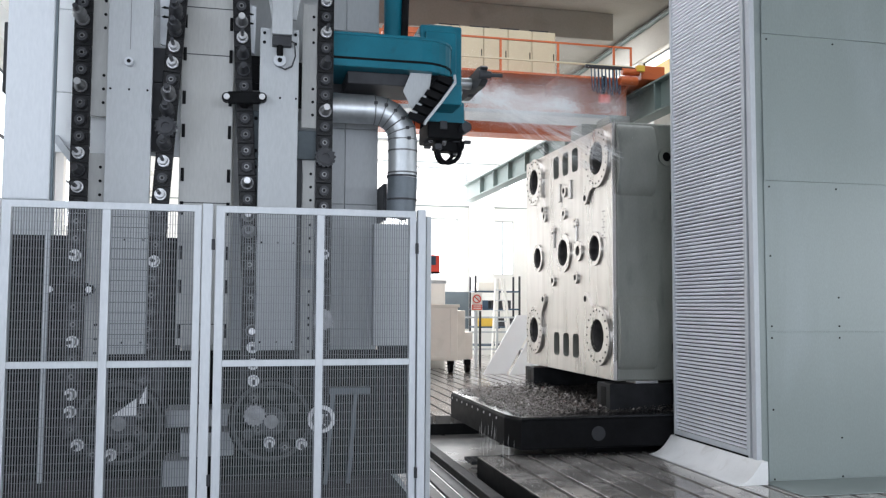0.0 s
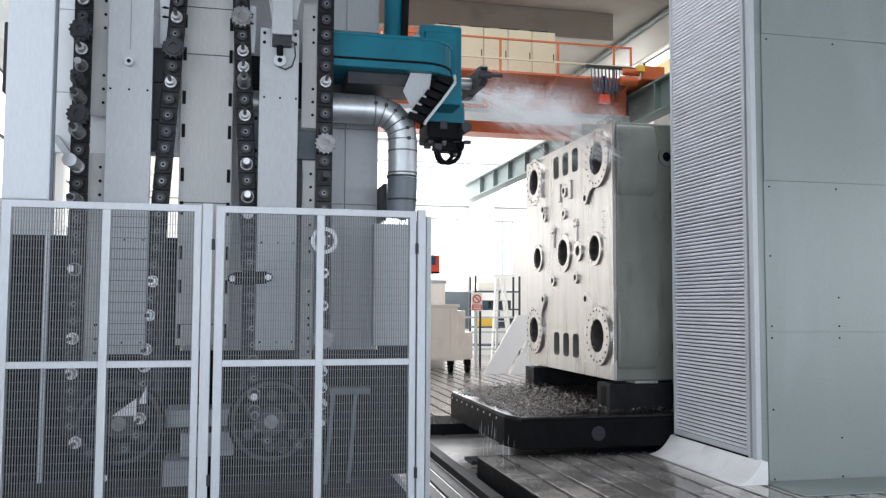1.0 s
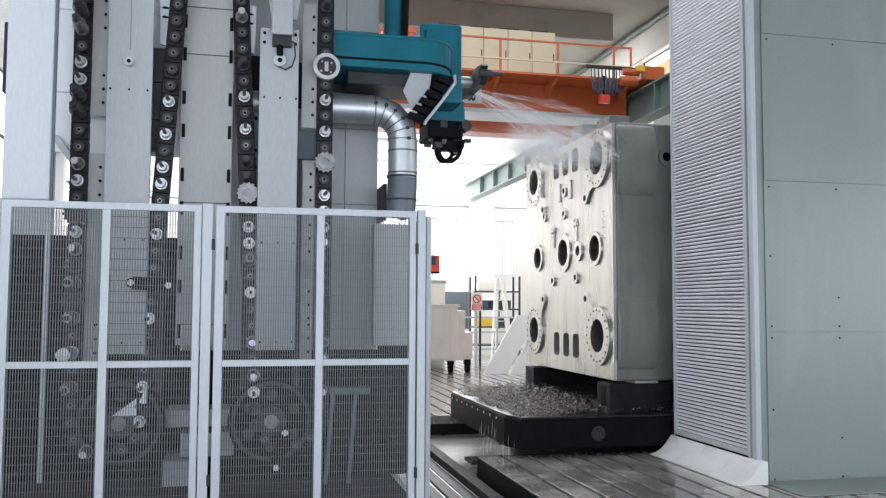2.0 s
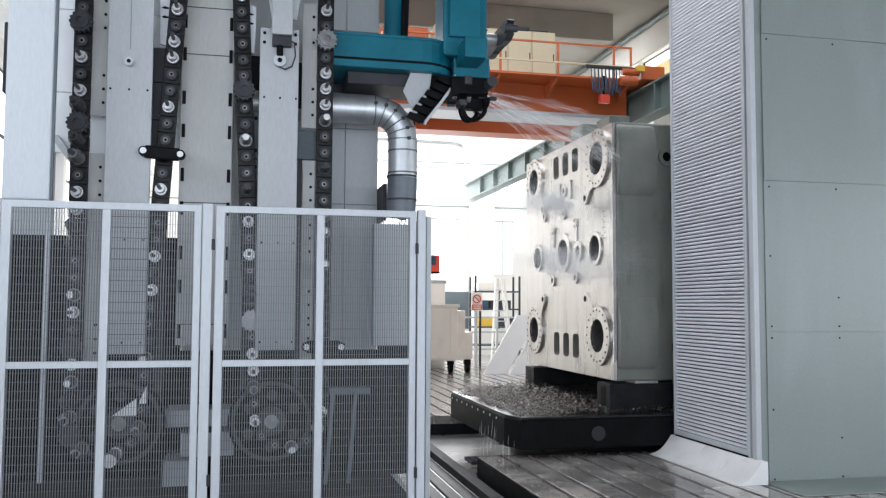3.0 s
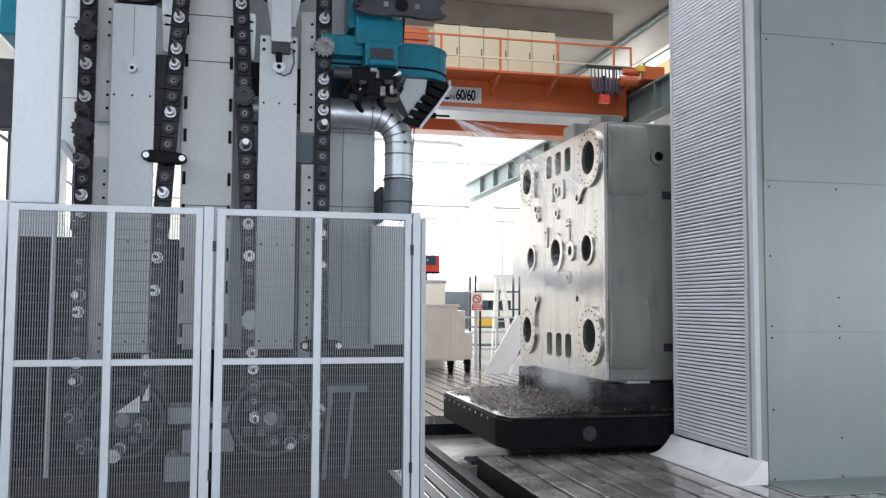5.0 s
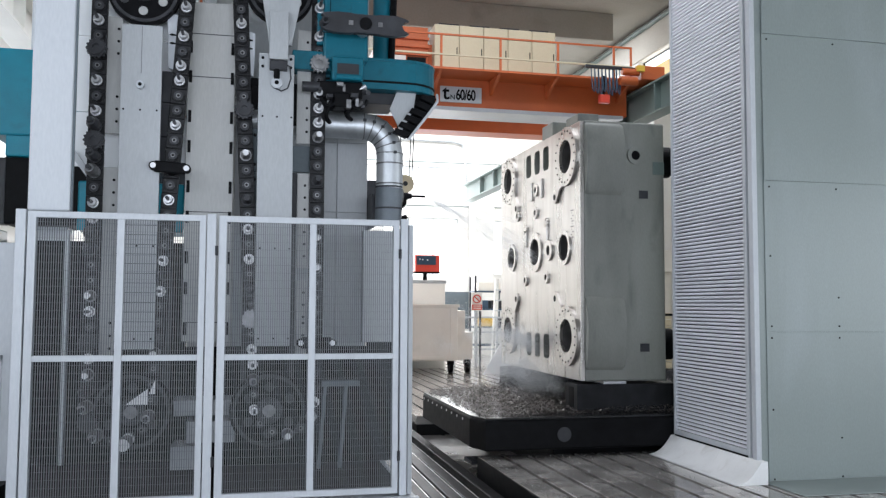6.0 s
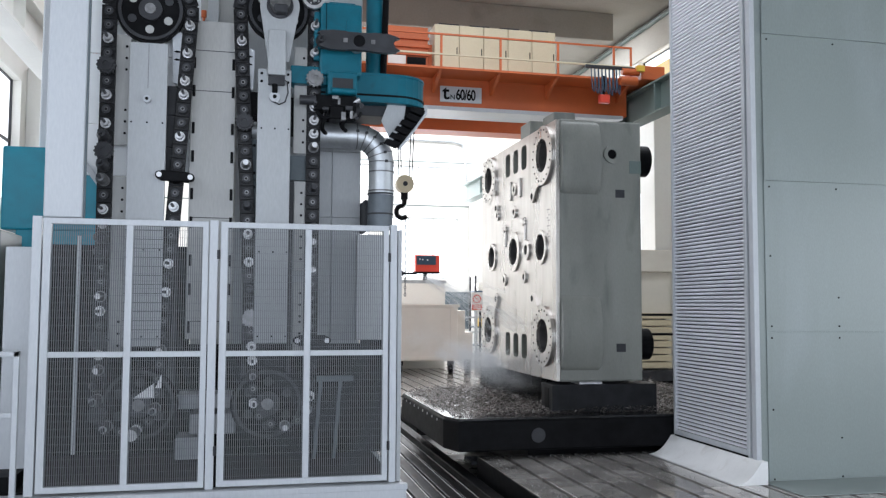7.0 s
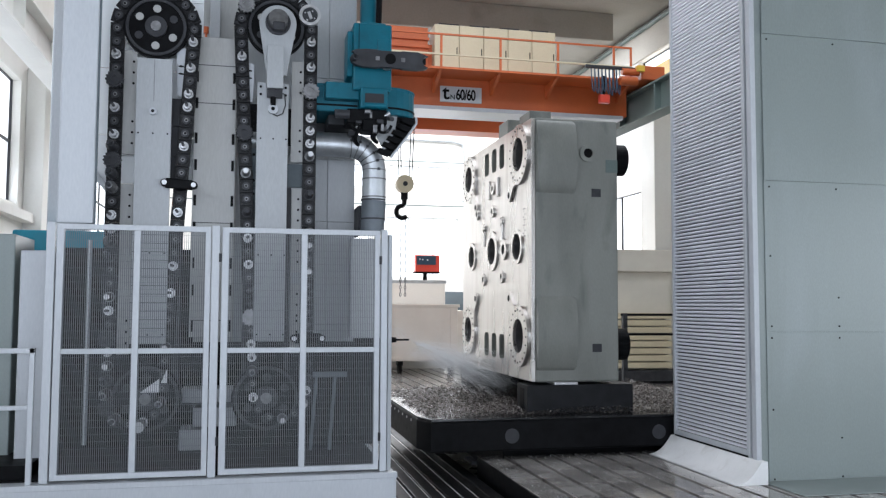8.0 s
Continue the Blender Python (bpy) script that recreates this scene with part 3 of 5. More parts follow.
        bpy.data.objects.remove(tmp)
        me.materials.append(BLACK)
        ob = new("lettering", me)
        ob.parent = s
        ob.matrix_basis = Matrix.Translation(Vector((x, 16.166, 5.745)) - ORIGIN[s]) @ pose(0, 0, 0, 90)
        ob.scale = (0.66 if txt == "60/60" else 1, 1, 1)
    for k in range(8):
        x = 6.42 + 0.075 * k
        bm = tube(bmesh.new(), [(x, 15.45, 6.36), (x + 0.005, 15.44, 6.2), (x + 0.02, 15.42, 5.92 - 0.03 * (k % 3)), (x + 0.045, 15.41, 5.87 - 0.03 * (k % 3)), (x + 0.065, 15.43, 5.95), (x + 0.07, 15.45, 6.36)], 0.011, 6)
        part("festoon_cable", bm, NAVY, c, "looped blue-grey festoon cable")
    part("festoon_rail", boxes((6.3, 7.5, 15.42, 15.48, 6.34, 6.40), bev=0.004), DARK, c)
    part("warning_lamp", boxes((6.58, 6.78, 15.38, 15.5, 5.66, 5.82), bev=0.01), RED, c, "red lamp box")
    part("lamp_arm", boxes((6.66, 6.70, 15.44, 15.5, 5.8, 6.2)), BLACK, c)
    for x, z, r in ((7.15, 6.12, 0.09), (7.2, 6.3, 0.07)):
        part("motor", rod(bmesh.new(), (x - 0.15, 15.42, z), (x + 0.2, 15.42, z), r, seg=18), ORANGE, c, "orange travel motor")
    part("buffer", boxes((7.32, 7.48, 15.3, 15.42, 6.3, 6.42), bev=0.01), YELLOW, c, "yellow rubber buffer")
    return c


crane()


def hoist():
    h = thing("crane_hook", (3.24, 18, 4), "cream hook block with a black hook on ropes", "hook")
    bm = bmesh.new()
    for dx in (-0.12, -0.07, 0.1, 0.15):
        rod(bm, (3.24 + dx, 18, 4.3), (3.24 + dx * 1.6, 18, 6.42), 0.012, seg=6)
    part("rope", bm, BLACK, h)
    part("sheave", rod(bmesh.new(), (3.24, 17.9, 4.31), (3.24, 18.1, 4.31), 0.19, seg=28), CREAM, h, "cream round sheave cover")
    pts = [(3.24, 18, 4.14), (3.24, 18, 3.9)] + [(3.2 + 0.13 * math.sin(radians(a)), 18, 3.72 + 0.13 * math.cos(radians(a))) for a in range(0, -250, -25)]
    part("hub", rod(bmesh.new(), (3.24, 17.88, 4.31), (3.24, 17.9, 4.31), 0.05, seg=16), DARK, h)
    part("neck", rod(bmesh.new(), (3.24, 18, 3.98), (3.24, 18, 4.14), 0.075, seg=14), BLACK, h)
    part("hook", tube(bmesh.new(), pts, 0.052, 10), BLACK, h, "black forged hook", smooth=True)
    return h


hoist()


# ---- far things in the hall ----
def conduit(name, pts, r, label, mat=GALV):
    return place(name, tube(bmesh.new(), pts, r, 8), mat, label, "pipe", "structure", smooth=True)


conduit("conduit", [(RIGHT - 0.12, 9.0, TOP - 0.15), (RIGHT - 0.12, 30.0, TOP - 0.15)], 0.07, "grey conduit under the ceiling", GREEN)
conduit("conduit", [(RIGHT - 0.1, 17.0, TOP - 0.2), (RIGHT - 0.1, 17.0, 8.6), (RIGHT - 0.06, 17.3, 7.6), (RIGHT - 0.06, 17.3, 6.0)], 0.03, "thin grey cable pipe down the wall", GREEN)
conduit("conduit", [(2.0, FAR - 0.08, 7.85), (7.4, FAR - 0.08, 7.8), (7.75, FAR - 0.08, 7.7), (7.85, FAR - 0.08, 7.4), (7.85, FAR - 0.08, 6.2)], 0.06, "grey pipe along the end wall")


def left_runway():
    r = thing("crane_runway", (-3.2, 17, 5.5), "pale steel crane runway girder along the side wall", "girder", kind="structure")
    part("web", boxes((-3.25, -3.21, 6.0, 30.4, 5.52, 6.06)), WALL, r)
    for z in (5.48, 6.06):
        part("flange", boxes((-3.42, -3.04, 6.0, 30.4, z, z + 0.04), bev=0.004), WALL, r)
    for k in range(9):
        part("stiffener", boxes((-3.21, -3.06, 8.0 + 2.4 * k, 8.03 + 2.4 * k, 5.52, 6.06)), WALL, r)
    return r


left_runway()
for y in (19.2, 30.0):
    place("pier", boxes((-4.2, -3.85, y - 1.3, y + 0.9, -0.6, 6.3), bev=0.02), WALL, "cream plastered wall pier", "pier", "structure")
place("ledge", boxes((-4.2, -3.98, 4.0, 17.85, 3.28, 3.46), bev=0.01), WALL, "white sill ledge under the side windows", "ledge", "structure")
conduit("conduit", [(-3.8, 19.0, -0.5), (-3.8, 19.0, 5.9)], 0.05, "grey downpipe on the pier")


def container():
    c = thing("skip_container", (4.2, 22.6, 0), "cream sheet-steel chip container on castors", "container")
    part("body", boxes((2.4, 5.40, 22.0, 23.6, 0.32, 1.72), bev=0.02), CREAMWHITE, c, "cream sheet body")
    part("rim", boxes((2.36, 5.44, 21.96, 22.04, 1.70, 1.78), bev=0.008), CREAMWHITE, c)
    part("edge_post", boxes((5.20, 5.27, 21.975, 22.0, 0.42, 1.68), bev=0.004), CREAMWHITE, c)
    part("foot_rail", boxes((3.6, 5.27, 21.975, 22.0, 0.36, 0.43), bev=0.004), CREAMWHITE, c)
    part("side_box", boxes((5.41, 5.62, 22.1, 23.2, 0.34, 1.62), bev=0.01), CREAMWHITE, c)
    part("side_box", boxes((5.63, 5.85, 22.2, 23.1, 0.34, 1.05), bev=0.01), CREAMWHITE, c)
    for x in (3.0, 3.9, 5.25, 5.7):
        w = part("castor", rod(bmesh.new(), (x - 0.05, 22.2, 0.13), (x + 0.05, 22.2, 0.13), 0.13, seg=20), BLACK, c, "black castor wheel")
        part("fork", boxes((x - 0.08, x + 0.08, 22.12, 22.28, 0.2, 0.34), bev=0.01), BLACK, w)
    return c


container()


def hopper():
    h = thing("hopper", (4.6, 23.9, 0), "pale grey-green sheet hopper behind the container", "hopper")
    part("body", boxes((3.6, 5.45, 23.7, 24.8, 0.0, 2.42), bev=0.02), WALL, h)
    part("rim", boxes((3.58, 5.47, 23.66, 23.72, 2.36, 2.45), bev=0.006), GALV, h)
    part("cable_coil", tube(bmesh.new(), [(3.78 + 0.09 * math.cos(k * 0.7), 23.62, 2.12 + 0.25 * math.sin(k * 0.7)) for k in range(20)], 0.03, 8), DARK, h, "dark coiled cable", smooth=True)
    return h


hopper()


def pendant():
    p = thing("control_box", (4.98, 24.1, 2.45), "red and navy control box standing on the hopper", "control box")
    part("box", boxes((4.64, 5.34, 23.95, 24.3, 2.69, 3.17), bev=0.018), RED, p, "red housing")
    part("front", boxes((4.68, 5.23, 23.935, 23.952, 2.89, 3.14), bev=0.004), NAVY, p, "navy front panel")
    for k, x in enumerate((4.75, 4.83, 4.97)):
        part("button", boxes((x, x + 0.035, 23.926, 23.936, 3.03 - 0.01 * k, 3.065 - 0.01 * k)), WALL, p)
    part("base_bar", boxes((4.61, 5.36, 23.93, 24.3, 2.65, 2.69), bev=0.004), BLACK, p)
    part("stem", rod(bmesh.new(), (4.95, 24.1, 2.42), (4.95, 24.1, 2.66), 0.06, seg=14), BLACK, p)
    return p


pendant()


def load_chain():
    c = thing("load_chain", (3.22, 18, 3), "grey steel load chain hanging from the hook", "chain")
    for s in (0, 1):
        for k in range(22):
            a = 3.55 - 0.075 * k
            part("link", tube(bmesh.new(), [(3.17 + 0.10 * s + (0.018 if k % 2 else 0) * math.cos(t), 18 + (0 if k % 2 else 0.018) * math.cos(t), a + 0.042 * math.sin(t)) for t in [math.pi * j / 4 for j in range(9)]], 0.009, 5), TOOLGREY, c)
    return c


load_chain()


def sign_post():
    s = thing("sign", (6.45, 24, 0), "white prohibition sign with a red ring on a post", "sign")
    part("post", boxes((6.40, 6.47, 24.0, 24.07, 0.0, 2.1), bev=0.004), GALV, s)
    part("post", boxes((6.52, 6.58, 24.0, 24.06, 0.0, 1.6), bev=0.004), DARK, s)
    part("board", boxes((6.28, 6.60, 23.97, 23.995, 1.60, 2.12), bev=0.004), WALL, s)
    part("ring", ring(bmesh.new(), "y", (6.44, 1.94), 0.095, 0.125, 23.962, 23.972, 28), RED, s, "red ring")
    part("bar", outline(bmesh.new(), [(6.36, 2.0), (6.38, 2.02), (6.52, 1.88), (6.50, 1.86)], "y", 23.963, 23.971), RED, s)
    part("caption_band", boxes((6.29, 6.59, 23.962, 23.972, 1.63, 1.78)), RED, s, "red band with white bars of writing")
    for z in (1.665, 1.725):
        part("bar", boxes((6.33, 6.55, 23.955, 23.963, z, z + 0.025)), WALL, s)
    return s


sign_post()


def barrier():
    b = thing("barrier", (6.6, 24.6, 0), "grey steel barrier rails along the walkway", "barrier")
    for x in (5.9, 7.2, 8.5):
        part("post", boxes((x, x + 0.06, 24.6, 24.66, 0.0, 1.42), bev=0.006), GALV, b)
    for z in (0.45, 0.95, 1.38):
        part("rail", boxes((5.0, 9.3, 24.61, 24.65, z, z + 0.05), bev=0.006), GALV, b)
    return b


barrier()


def rack():
    r = thing("shelf_rack", (8.0, 28.5, 0), "steel shelf rack holding boxes beside the wall", "shelf")
    for x in (7.5, 9.05):
        for y in (28.2, 28.9):
            part("upright", boxes((x, x + 0.06, y, y + 0.06, 0.0, 2.75), bev=0.004), DARK, r)
    for z in (0.4, 1.0, 1.6, 2.2):
        part("shelf", boxes((7.5, 9.1, 28.2, 28.95, z, z + 0.05), bev=0.004), NAVY, r)
    for x, z, w, m in ((7.65, 2.25, 0.9, TAN), (7.6, 1.65, 0.4, NAVY), (8.1, 1.65, 0.7, DARK), (7.7, 1.05, 0.5, YELLOW), (8.35, 1.05, 0.5, DARK)):
        part("carton", boxes((x, x + w, 28.3, 28.8, z, z + 0.28), bev=0.01), m, r)
    return r


rack()


def step_ladder():
    s = thing("step_ladder", (7.9, 26, 0), "white aluminium step ladder standing open", "ladder")
    for x0, x1, y in ((7.35, 7.6, 25.6), (7.95, 7.75, 25.6), (7.75, 7.65, 26.5), (8.3, 7.85, 26.5)):
        part("stile", tube(bmesh.new(), [(x0, y, 0.0), (x1, 26.0, 2.6)], 0.04, 6), WALL, s)
    for k in range(7):
        part("step", boxes((7.38 + 0.03 * k, 7.93 - 0.025 * k, 25.6 + 0.05 * k, 25.7 + 0.05 * k, 0.3 + 0.32 * k, 0.33 + 0.32 * k)), GALV, s)
    return s


step_ladder()


def board(x, y, w, h, lean, mat, label):
    """A sheet that leans back on its foot."""
    b = thing("sheet_panel", (x, y, 0), label, "panel", "sheets leaning in the hall")
    bm = outline(bmesh.new(), [(x, 0.0), (x + w, 0.0), (x + w + lean, h), (x + lean, h)], "y", y, y + 0.04, bev=0.004)
    for v in bm.verts:
        v.co.y += v.co.z * 0.35
    part("sheet", bm, mat, b)
    return b


for bx, by, bw, bh, bl in ((5.98, 21.6, 0.62, 1.5, 1.05), (6.62, 21.4, 0.66, 1.45, 1.0), (7.3, 21.2, 0.8, 1.4, 0.95)):
    board(bx, by, bw, bh, bl, BRIGHT_WHITE, "white sheet panel leaning back in the hall")


def far_cutter():
    m = thing("grinding_machine", (9.3, 19.0, 0), "beige enclosed machine with a wide hood", "machine")
    part("hood", boxes((8.2, 9.85, 18.4, 19.8, 2.55, 3.05), bev=0.02), TAN, m, "beige hood")
    part("body", boxes((8.3, 9.7, 18.6, 19.8, 0.3, 2.55), bev=0.02), TAN, m, "beige body")
    for k in range(8):
        part("louvre", boxes((8.2, 9.55, 18.35 - 0.02 * (k % 2), 18.6, 0.35 + 0.16 * k, 0.48 + 0.16 * k), bev=0.006), CREAM, m, "cream slatted cover")
    part("base", boxes((8.1, 9.9, 18.2, 19.9, 0.0, 0.3), bev=0.02), DARK, m)
    for k in range(3):
        part("drawer", boxes((9.72, 9.9, 18.3, 18.6, 1.15 + 0.4 * k, 1.4 + 0.4 * k), bev=0.01), WALL, m)
    return m


far_cutter()


def yard_rail():
    b = thing("barrier", (7.6, 15.2, 0), "dark steel guard rail behind the table", "barrier")
    for x in (6.93, 8.3, 9.7):
        part("post", boxes((x, x + 0.09, 15.2, 15.29, 0.0, 1.62), bev=0.006), DARK, b)
    for z in (0.30, 1.20, 1.57):
        part("rail", boxes((6.9, 9.8, 15.22, 15.26, z, z + 0.045), bev=0.006), BLACK, b)
    return b


yard_rail()


def debris():
    """Loose chips and drops on the near plates."""
    rnd = random.Random(9)
    vs, fs = [], []
    for k in range(560):
        x, y = 2.75 + 3.0 * rnd.random() ** 1.3, rnd.uniform(6.5, 9.8)
        if x > 4.6:
            continue
        s, a = rnd.uniform(0.004, 0.013), rnd.uniform(0, 6.28)
        c, d = math.cos(a) * s, math.sin(a) * s
        i = len(vs)
        vs += [(x - c - 3.5, y - d - 8, 0.002), (x + d * 0.6 - 3.5, y - c * 0.6 - 8, 0.002), (x + c - 3.5, y + d - 8, 0.002), (x - 3.5, y - 8, 0.002 + s * 0.7)]
        fs += [(i, i + 1, i + 3), (i + 1, i + 2, i + 3), (i, i + 3, i + 2), (i, i + 2, i + 1)]
    me = bpy.data.meshes.new("floor_chips")
    me.from_pydata(vs, [], fs)
    me.materials.append(TOOLGREY)
    ob = new("floor_chips", me)
    ob.location = (3.5, 8, 0)
    return tagged(ob, "scattered bright chips and drops on the floor plates", "metal chips", kind="stuff")


debris()
# ---- the moving column: platform, fence, magazines, tool changer ----
SLEEVE = material("flexible_sleeve", (0.13, 0.15, 0.17), 0.45, 0.2, vary=0.15, scale=6, grain=60)


def carriage():
    c = thing("machine_carriage", (0.0, 6.6, -0.25), "white machine carriage with a tall grey panelled column", "machine")
    part("platform", boxes((-3.4, 1.27, 5.70, 9.2, -0.24, 0.335), bev=0.015), WHITE_PAINT, c, "white painted platform base")
    # black deck colour puts the shade inside the fence on the platform
    part("deck", boxes((-3.3, 1.2, 5.90, 9.1, 0.336, 0.352)), BLACK, c, "deck plate blackened as shade inside the fence")
    part("platform_lip", boxes((-3.4, 1.275, 5.695, 5.76, 0.30, 0.345), bev=0.004), WHITE_PAINT, c)
    part("column", boxes((-0.50, 1.09, 7.35, 8.9, 0.335, 5.6), bev=0.02), GREY_PAINT, c, "grey column body")
    # sheets on the column front, with joints
    for x0, x1, mat in ((-0.50, -0.115, PANEL), (0.60, 0.80, GREY_PAINT), (0.805, 1.085, GREY_PAINT)):
        for z0, z1 in ((0.6, 1.55), (1.555, 2.6), (2.605, 3.25), (3.255, 3.64), (3.645, 4.1), (4.105, 5.5)):
            part("sheet", boxes((x0, x1, 7.33, 7.352, z0, z1), bev=0.004), mat, c)
    part("inner_panel", boxes((-0.50, -0.12, 6.66, 6.70, 1.45, 4.25), bev=0.004), PANEL, c, "warm grey middle panel between the chains")
    for z in (1.6, 2.5, 3.62, 3.98):
        part("joint_strip", boxes((-0.49, -0.13, 6.655, 6.66, z, z + 0.006)), DARK, c)
    part("upper_guard", boxes((-1.50, -1.22, 5.86, 5.98, 2.40, 6.2), bev=0.012), WHITE_PAINT, c, "tall white guard post above the fence")
    part("guard_edge", boxes((-1.219, -1.205, 5.865, 5.89, 2.40, 6.2), bev=0.003), SLATE, c)
    for z0, z1 in ((2.86, 3.305), (3.31, 3.93), (3.935, 4.6), (4.605, 5.6)):
        part("rear_sheet", boxes((-1.45, -0.44, 6.78, 6.80, z0, z1), bev=0.003), BRIGHT_WHITE, c, "white rear sheet behind the chain")
    part("strut", outline(bmesh.new(), [(-1.42, 2.98), (-1.36, 2.98), (-1.1, 2.62), (-1.16, 2.62)], "y", 6.74, 6.77), WHITE_PAINT, c, "white diagonal strut")
    part("beacon", rod(rod(bmesh.new(), (-0.42, 6.9, 4.24), (-0.42, 6.9, 4.36), 0.012, seg=12), (-0.42, 6.9, 4.36), (-0.42, 6.9, 4.42), 0.024, seg=16), ORANGE, c, "orange signal beacon")
    part("cable_tray", boxes((-0.40, -0.30, 7.2, 7.33, 4.25, 5.6), bev=0.005), GREY_PAINT, c)
    part("side_pillar", boxes((-2.15, -1.75, 8.6, 9.0, 0.335, 5.6), bev=0.02), WHITE_PAINT, c, "white rear pillar")
    # galvanised extraction duct with a segmented elbow
    yd, zc, xr = 6.9, 3.33, 0.985
    part("duct", rod(bmesh.new(), (-0.05, yd, zc), (xr, yd, zc), 0.118, seg=36), GALV, c, "shiny galvanised round duct", smooth=True)
    def elbow_ring(a, r):
        """A circle of places round the elbow's middle line at the angle a."""
        rad = Vector((math.cos(a), 0, math.sin(a)))
        mid = Vector((xr, yd, zc - 0.24)) + rad * 0.24
        return [mid + rad * (r * math.cos(q)) + Vector((0, r * math.sin(q), 0)) for q in [2 * math.pi * k / 36 for k in range(37)]]

    for k in range(5):
        bm = bmesh.new()
        p, q = [[bm.verts.new(v) for v in elbow_ring(radians(a), 0.118)[:-1]] for a in (90 - 18 * k, 72 - 18 * k)]
        for n in range(36):
            bm.faces.new((p[n], p[(n + 1) % 36], q[(n + 1) % 36], q[n]))
        part("elbow_segment", bm, GALV, c, smooth=True)
    for k in range(6):
        part("duct_seam", tube(bmesh.new(), elbow_ring(radians(90 - 18 * k), 0.119), 0.005, 6), TOOLGREY, c)
    xd = xr + 0.24
    part("duct_drop", rod(bmesh.new(), (xd, yd, zc - 0.23), (xd, yd, 2.72), 0.118, seg=36), GALV, c, "shiny galvanised round duct", smooth=True)
    for z in (3.0, 2.82):
        part("duct_seam", rod(bmesh.new(), (xd, yd, z - 0.008), (xd, yd, z + 0.005), 0.123, seg=36), TOOLGREY, c)
    part("duct_sleeve", rod(bmesh.new(), (xd, yd, 2.78), (xd - 0.012, yd, 2.46), 0.1205, 0.118, seg=36), SLEEVE, c, "blue-grey flexible sleeve", smooth=True)
    for z in (2.79, 2.60):
        part("sleeve_clamp", rod(bmesh.new(), (xd - 0.006, yd, z - 0.008), (xd - 0.006, yd, z + 0.008), 0.1235, seg=36), DARK, c)
    for k in (0, 1, 2, 3, 4, 5):
        a = radians(90 - 18 * k)
        q = Vector((xr, yd, zc - 0.24)) + Vector((math.cos(a), 0, math.sin(a))) * (0.24 + 0.03) + Vector((0, -0.119, 0))
        part("seam_clip", boxes((q.x - 0.014, q.x + 0.014, q.y - 0.012, q.y + 0.008, q.z - 0.012, q.z + 0.012), bev=0.003), DARK, c)
    part("cable", tube(bmesh.new(), [(1.285, 7.1, 5.7), (1.29, 7.09, 4.9), (1.275, 7.1, 4.3), (1.262, 7.1, 3.87)], 0.032, 10), BLACK, c, "black cable bundle beside the post", smooth=True)
    part("duct_bracket", boxes((1.09, 1.12, 7.03, 7.4, 2.45, 2.75), bev=0.004), DARK, c)
    # teal beam with a rounded end, and the slatted chute below it
    end = 1.33
    pts = [(0.55, 6.62), (end, 6.62)] + [(end + 0.29 * math.sin(radians(a)), 6.91 - 0.29 * math.cos(radians(a))) for a in range(15, 180, 15)] + [(end, 7.2), (0.55, 7.2)]
    part("beam", outline(bmesh.new(), pts, "z", 3.60, 3.86, bev=0.012), TEAL, c, "teal rounded cross beam")
    grow = [(0.55, 6.612), (end, 6.612)] + [(end + 0.298 * math.sin(radians(a)), 6.91 - 0.298 * math.cos(radians(a))) for a in range(15, 180, 15)] + [(end, 7.2), (0.55, 7.2)]
    part("beam_band", outline(bmesh.new(), grow, "z", 3.655, 3.672), BLACK, c, "black seam round the beam")
    part("beam_cap", outline(bmesh.new(), grow, "z", 3.845, 3.868, bev=0.004), TEAL, c)
    part("beam_back", boxes((0.55, 0.95, 7.2, 7.33, 3.35, 3.9), bev=0.01), DARK, c)
    part("chute_wall", outline(bmesh.new(), [(1.19, 3.45), (1.25, 3.60), (1.42, 3.60), (1.40, 3.45), (1.29, 3.25)], "y", 6.70, 6.712), GREY_PAINT, c, "white sheet cheek of the chute")
    part("chute_rim", tube(bmesh.new(), [(1.61, 6.70, 3.60), (1.605, 6.66, 3.53), (1.50, 6.66, 3.38), (1.37, 6.66, 3.21), (1.355, 6.66, 3.18)], 0.012, 8), WHITE_PAINT, c, "white rounded chute rim", smooth=True)
    part("chute_back", outline(bmesh.new(), [(1.40, 3.60), (1.60, 3.60), (1.60, 3.52), (1.37, 3.20), (1.27, 3.25)], "y", 6.73, 6.75), BLACK, c)
    for k in range(6):
        x, z = 1.60 - 0.047 * k, 3.555 - 0.062 * k
        part("chute_slat", outline(bmesh.new(), [(x, z), (x - 0.036, z - 0.05), (x - 0.15, z - 0.005), (x - 0.125, z + 0.035)], "y", 6.66, 6.72, bev=0.005), BLACK, c)
    part("under_box", boxes((0.75, 1.25, 6.75, 7.15, 3.5, 3.60), bev=0.01), DARK, c)
    part("teal_post", rod(bmesh.new(), (1.19, 7.18, 3.86), (1.19, 7.18, 5.7), 0.085, seg=28), TEAL, c, "teal round column", smooth=True)
    part("side_sheet", boxes((1.022, 1.40, 7.06, 7.2, 1.42, 2.42), bev=0.006), GREY_PAINT, c, "grey lower side sheet")
    for x, z, w in ((-0.72, 0.98, 0.16), (-0.66, 1.06, 0.05)):
        part("bright_plate", outline(bmesh.new(), [(x - w, z), (x, z), (x, z + 0.12)], "y", 6.38, 6.40), STEEL, c, "bright steel offcut behind the mesh")
    # black sheet added as shade behind the lower right mesh
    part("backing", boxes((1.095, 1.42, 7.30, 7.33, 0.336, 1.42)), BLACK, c)
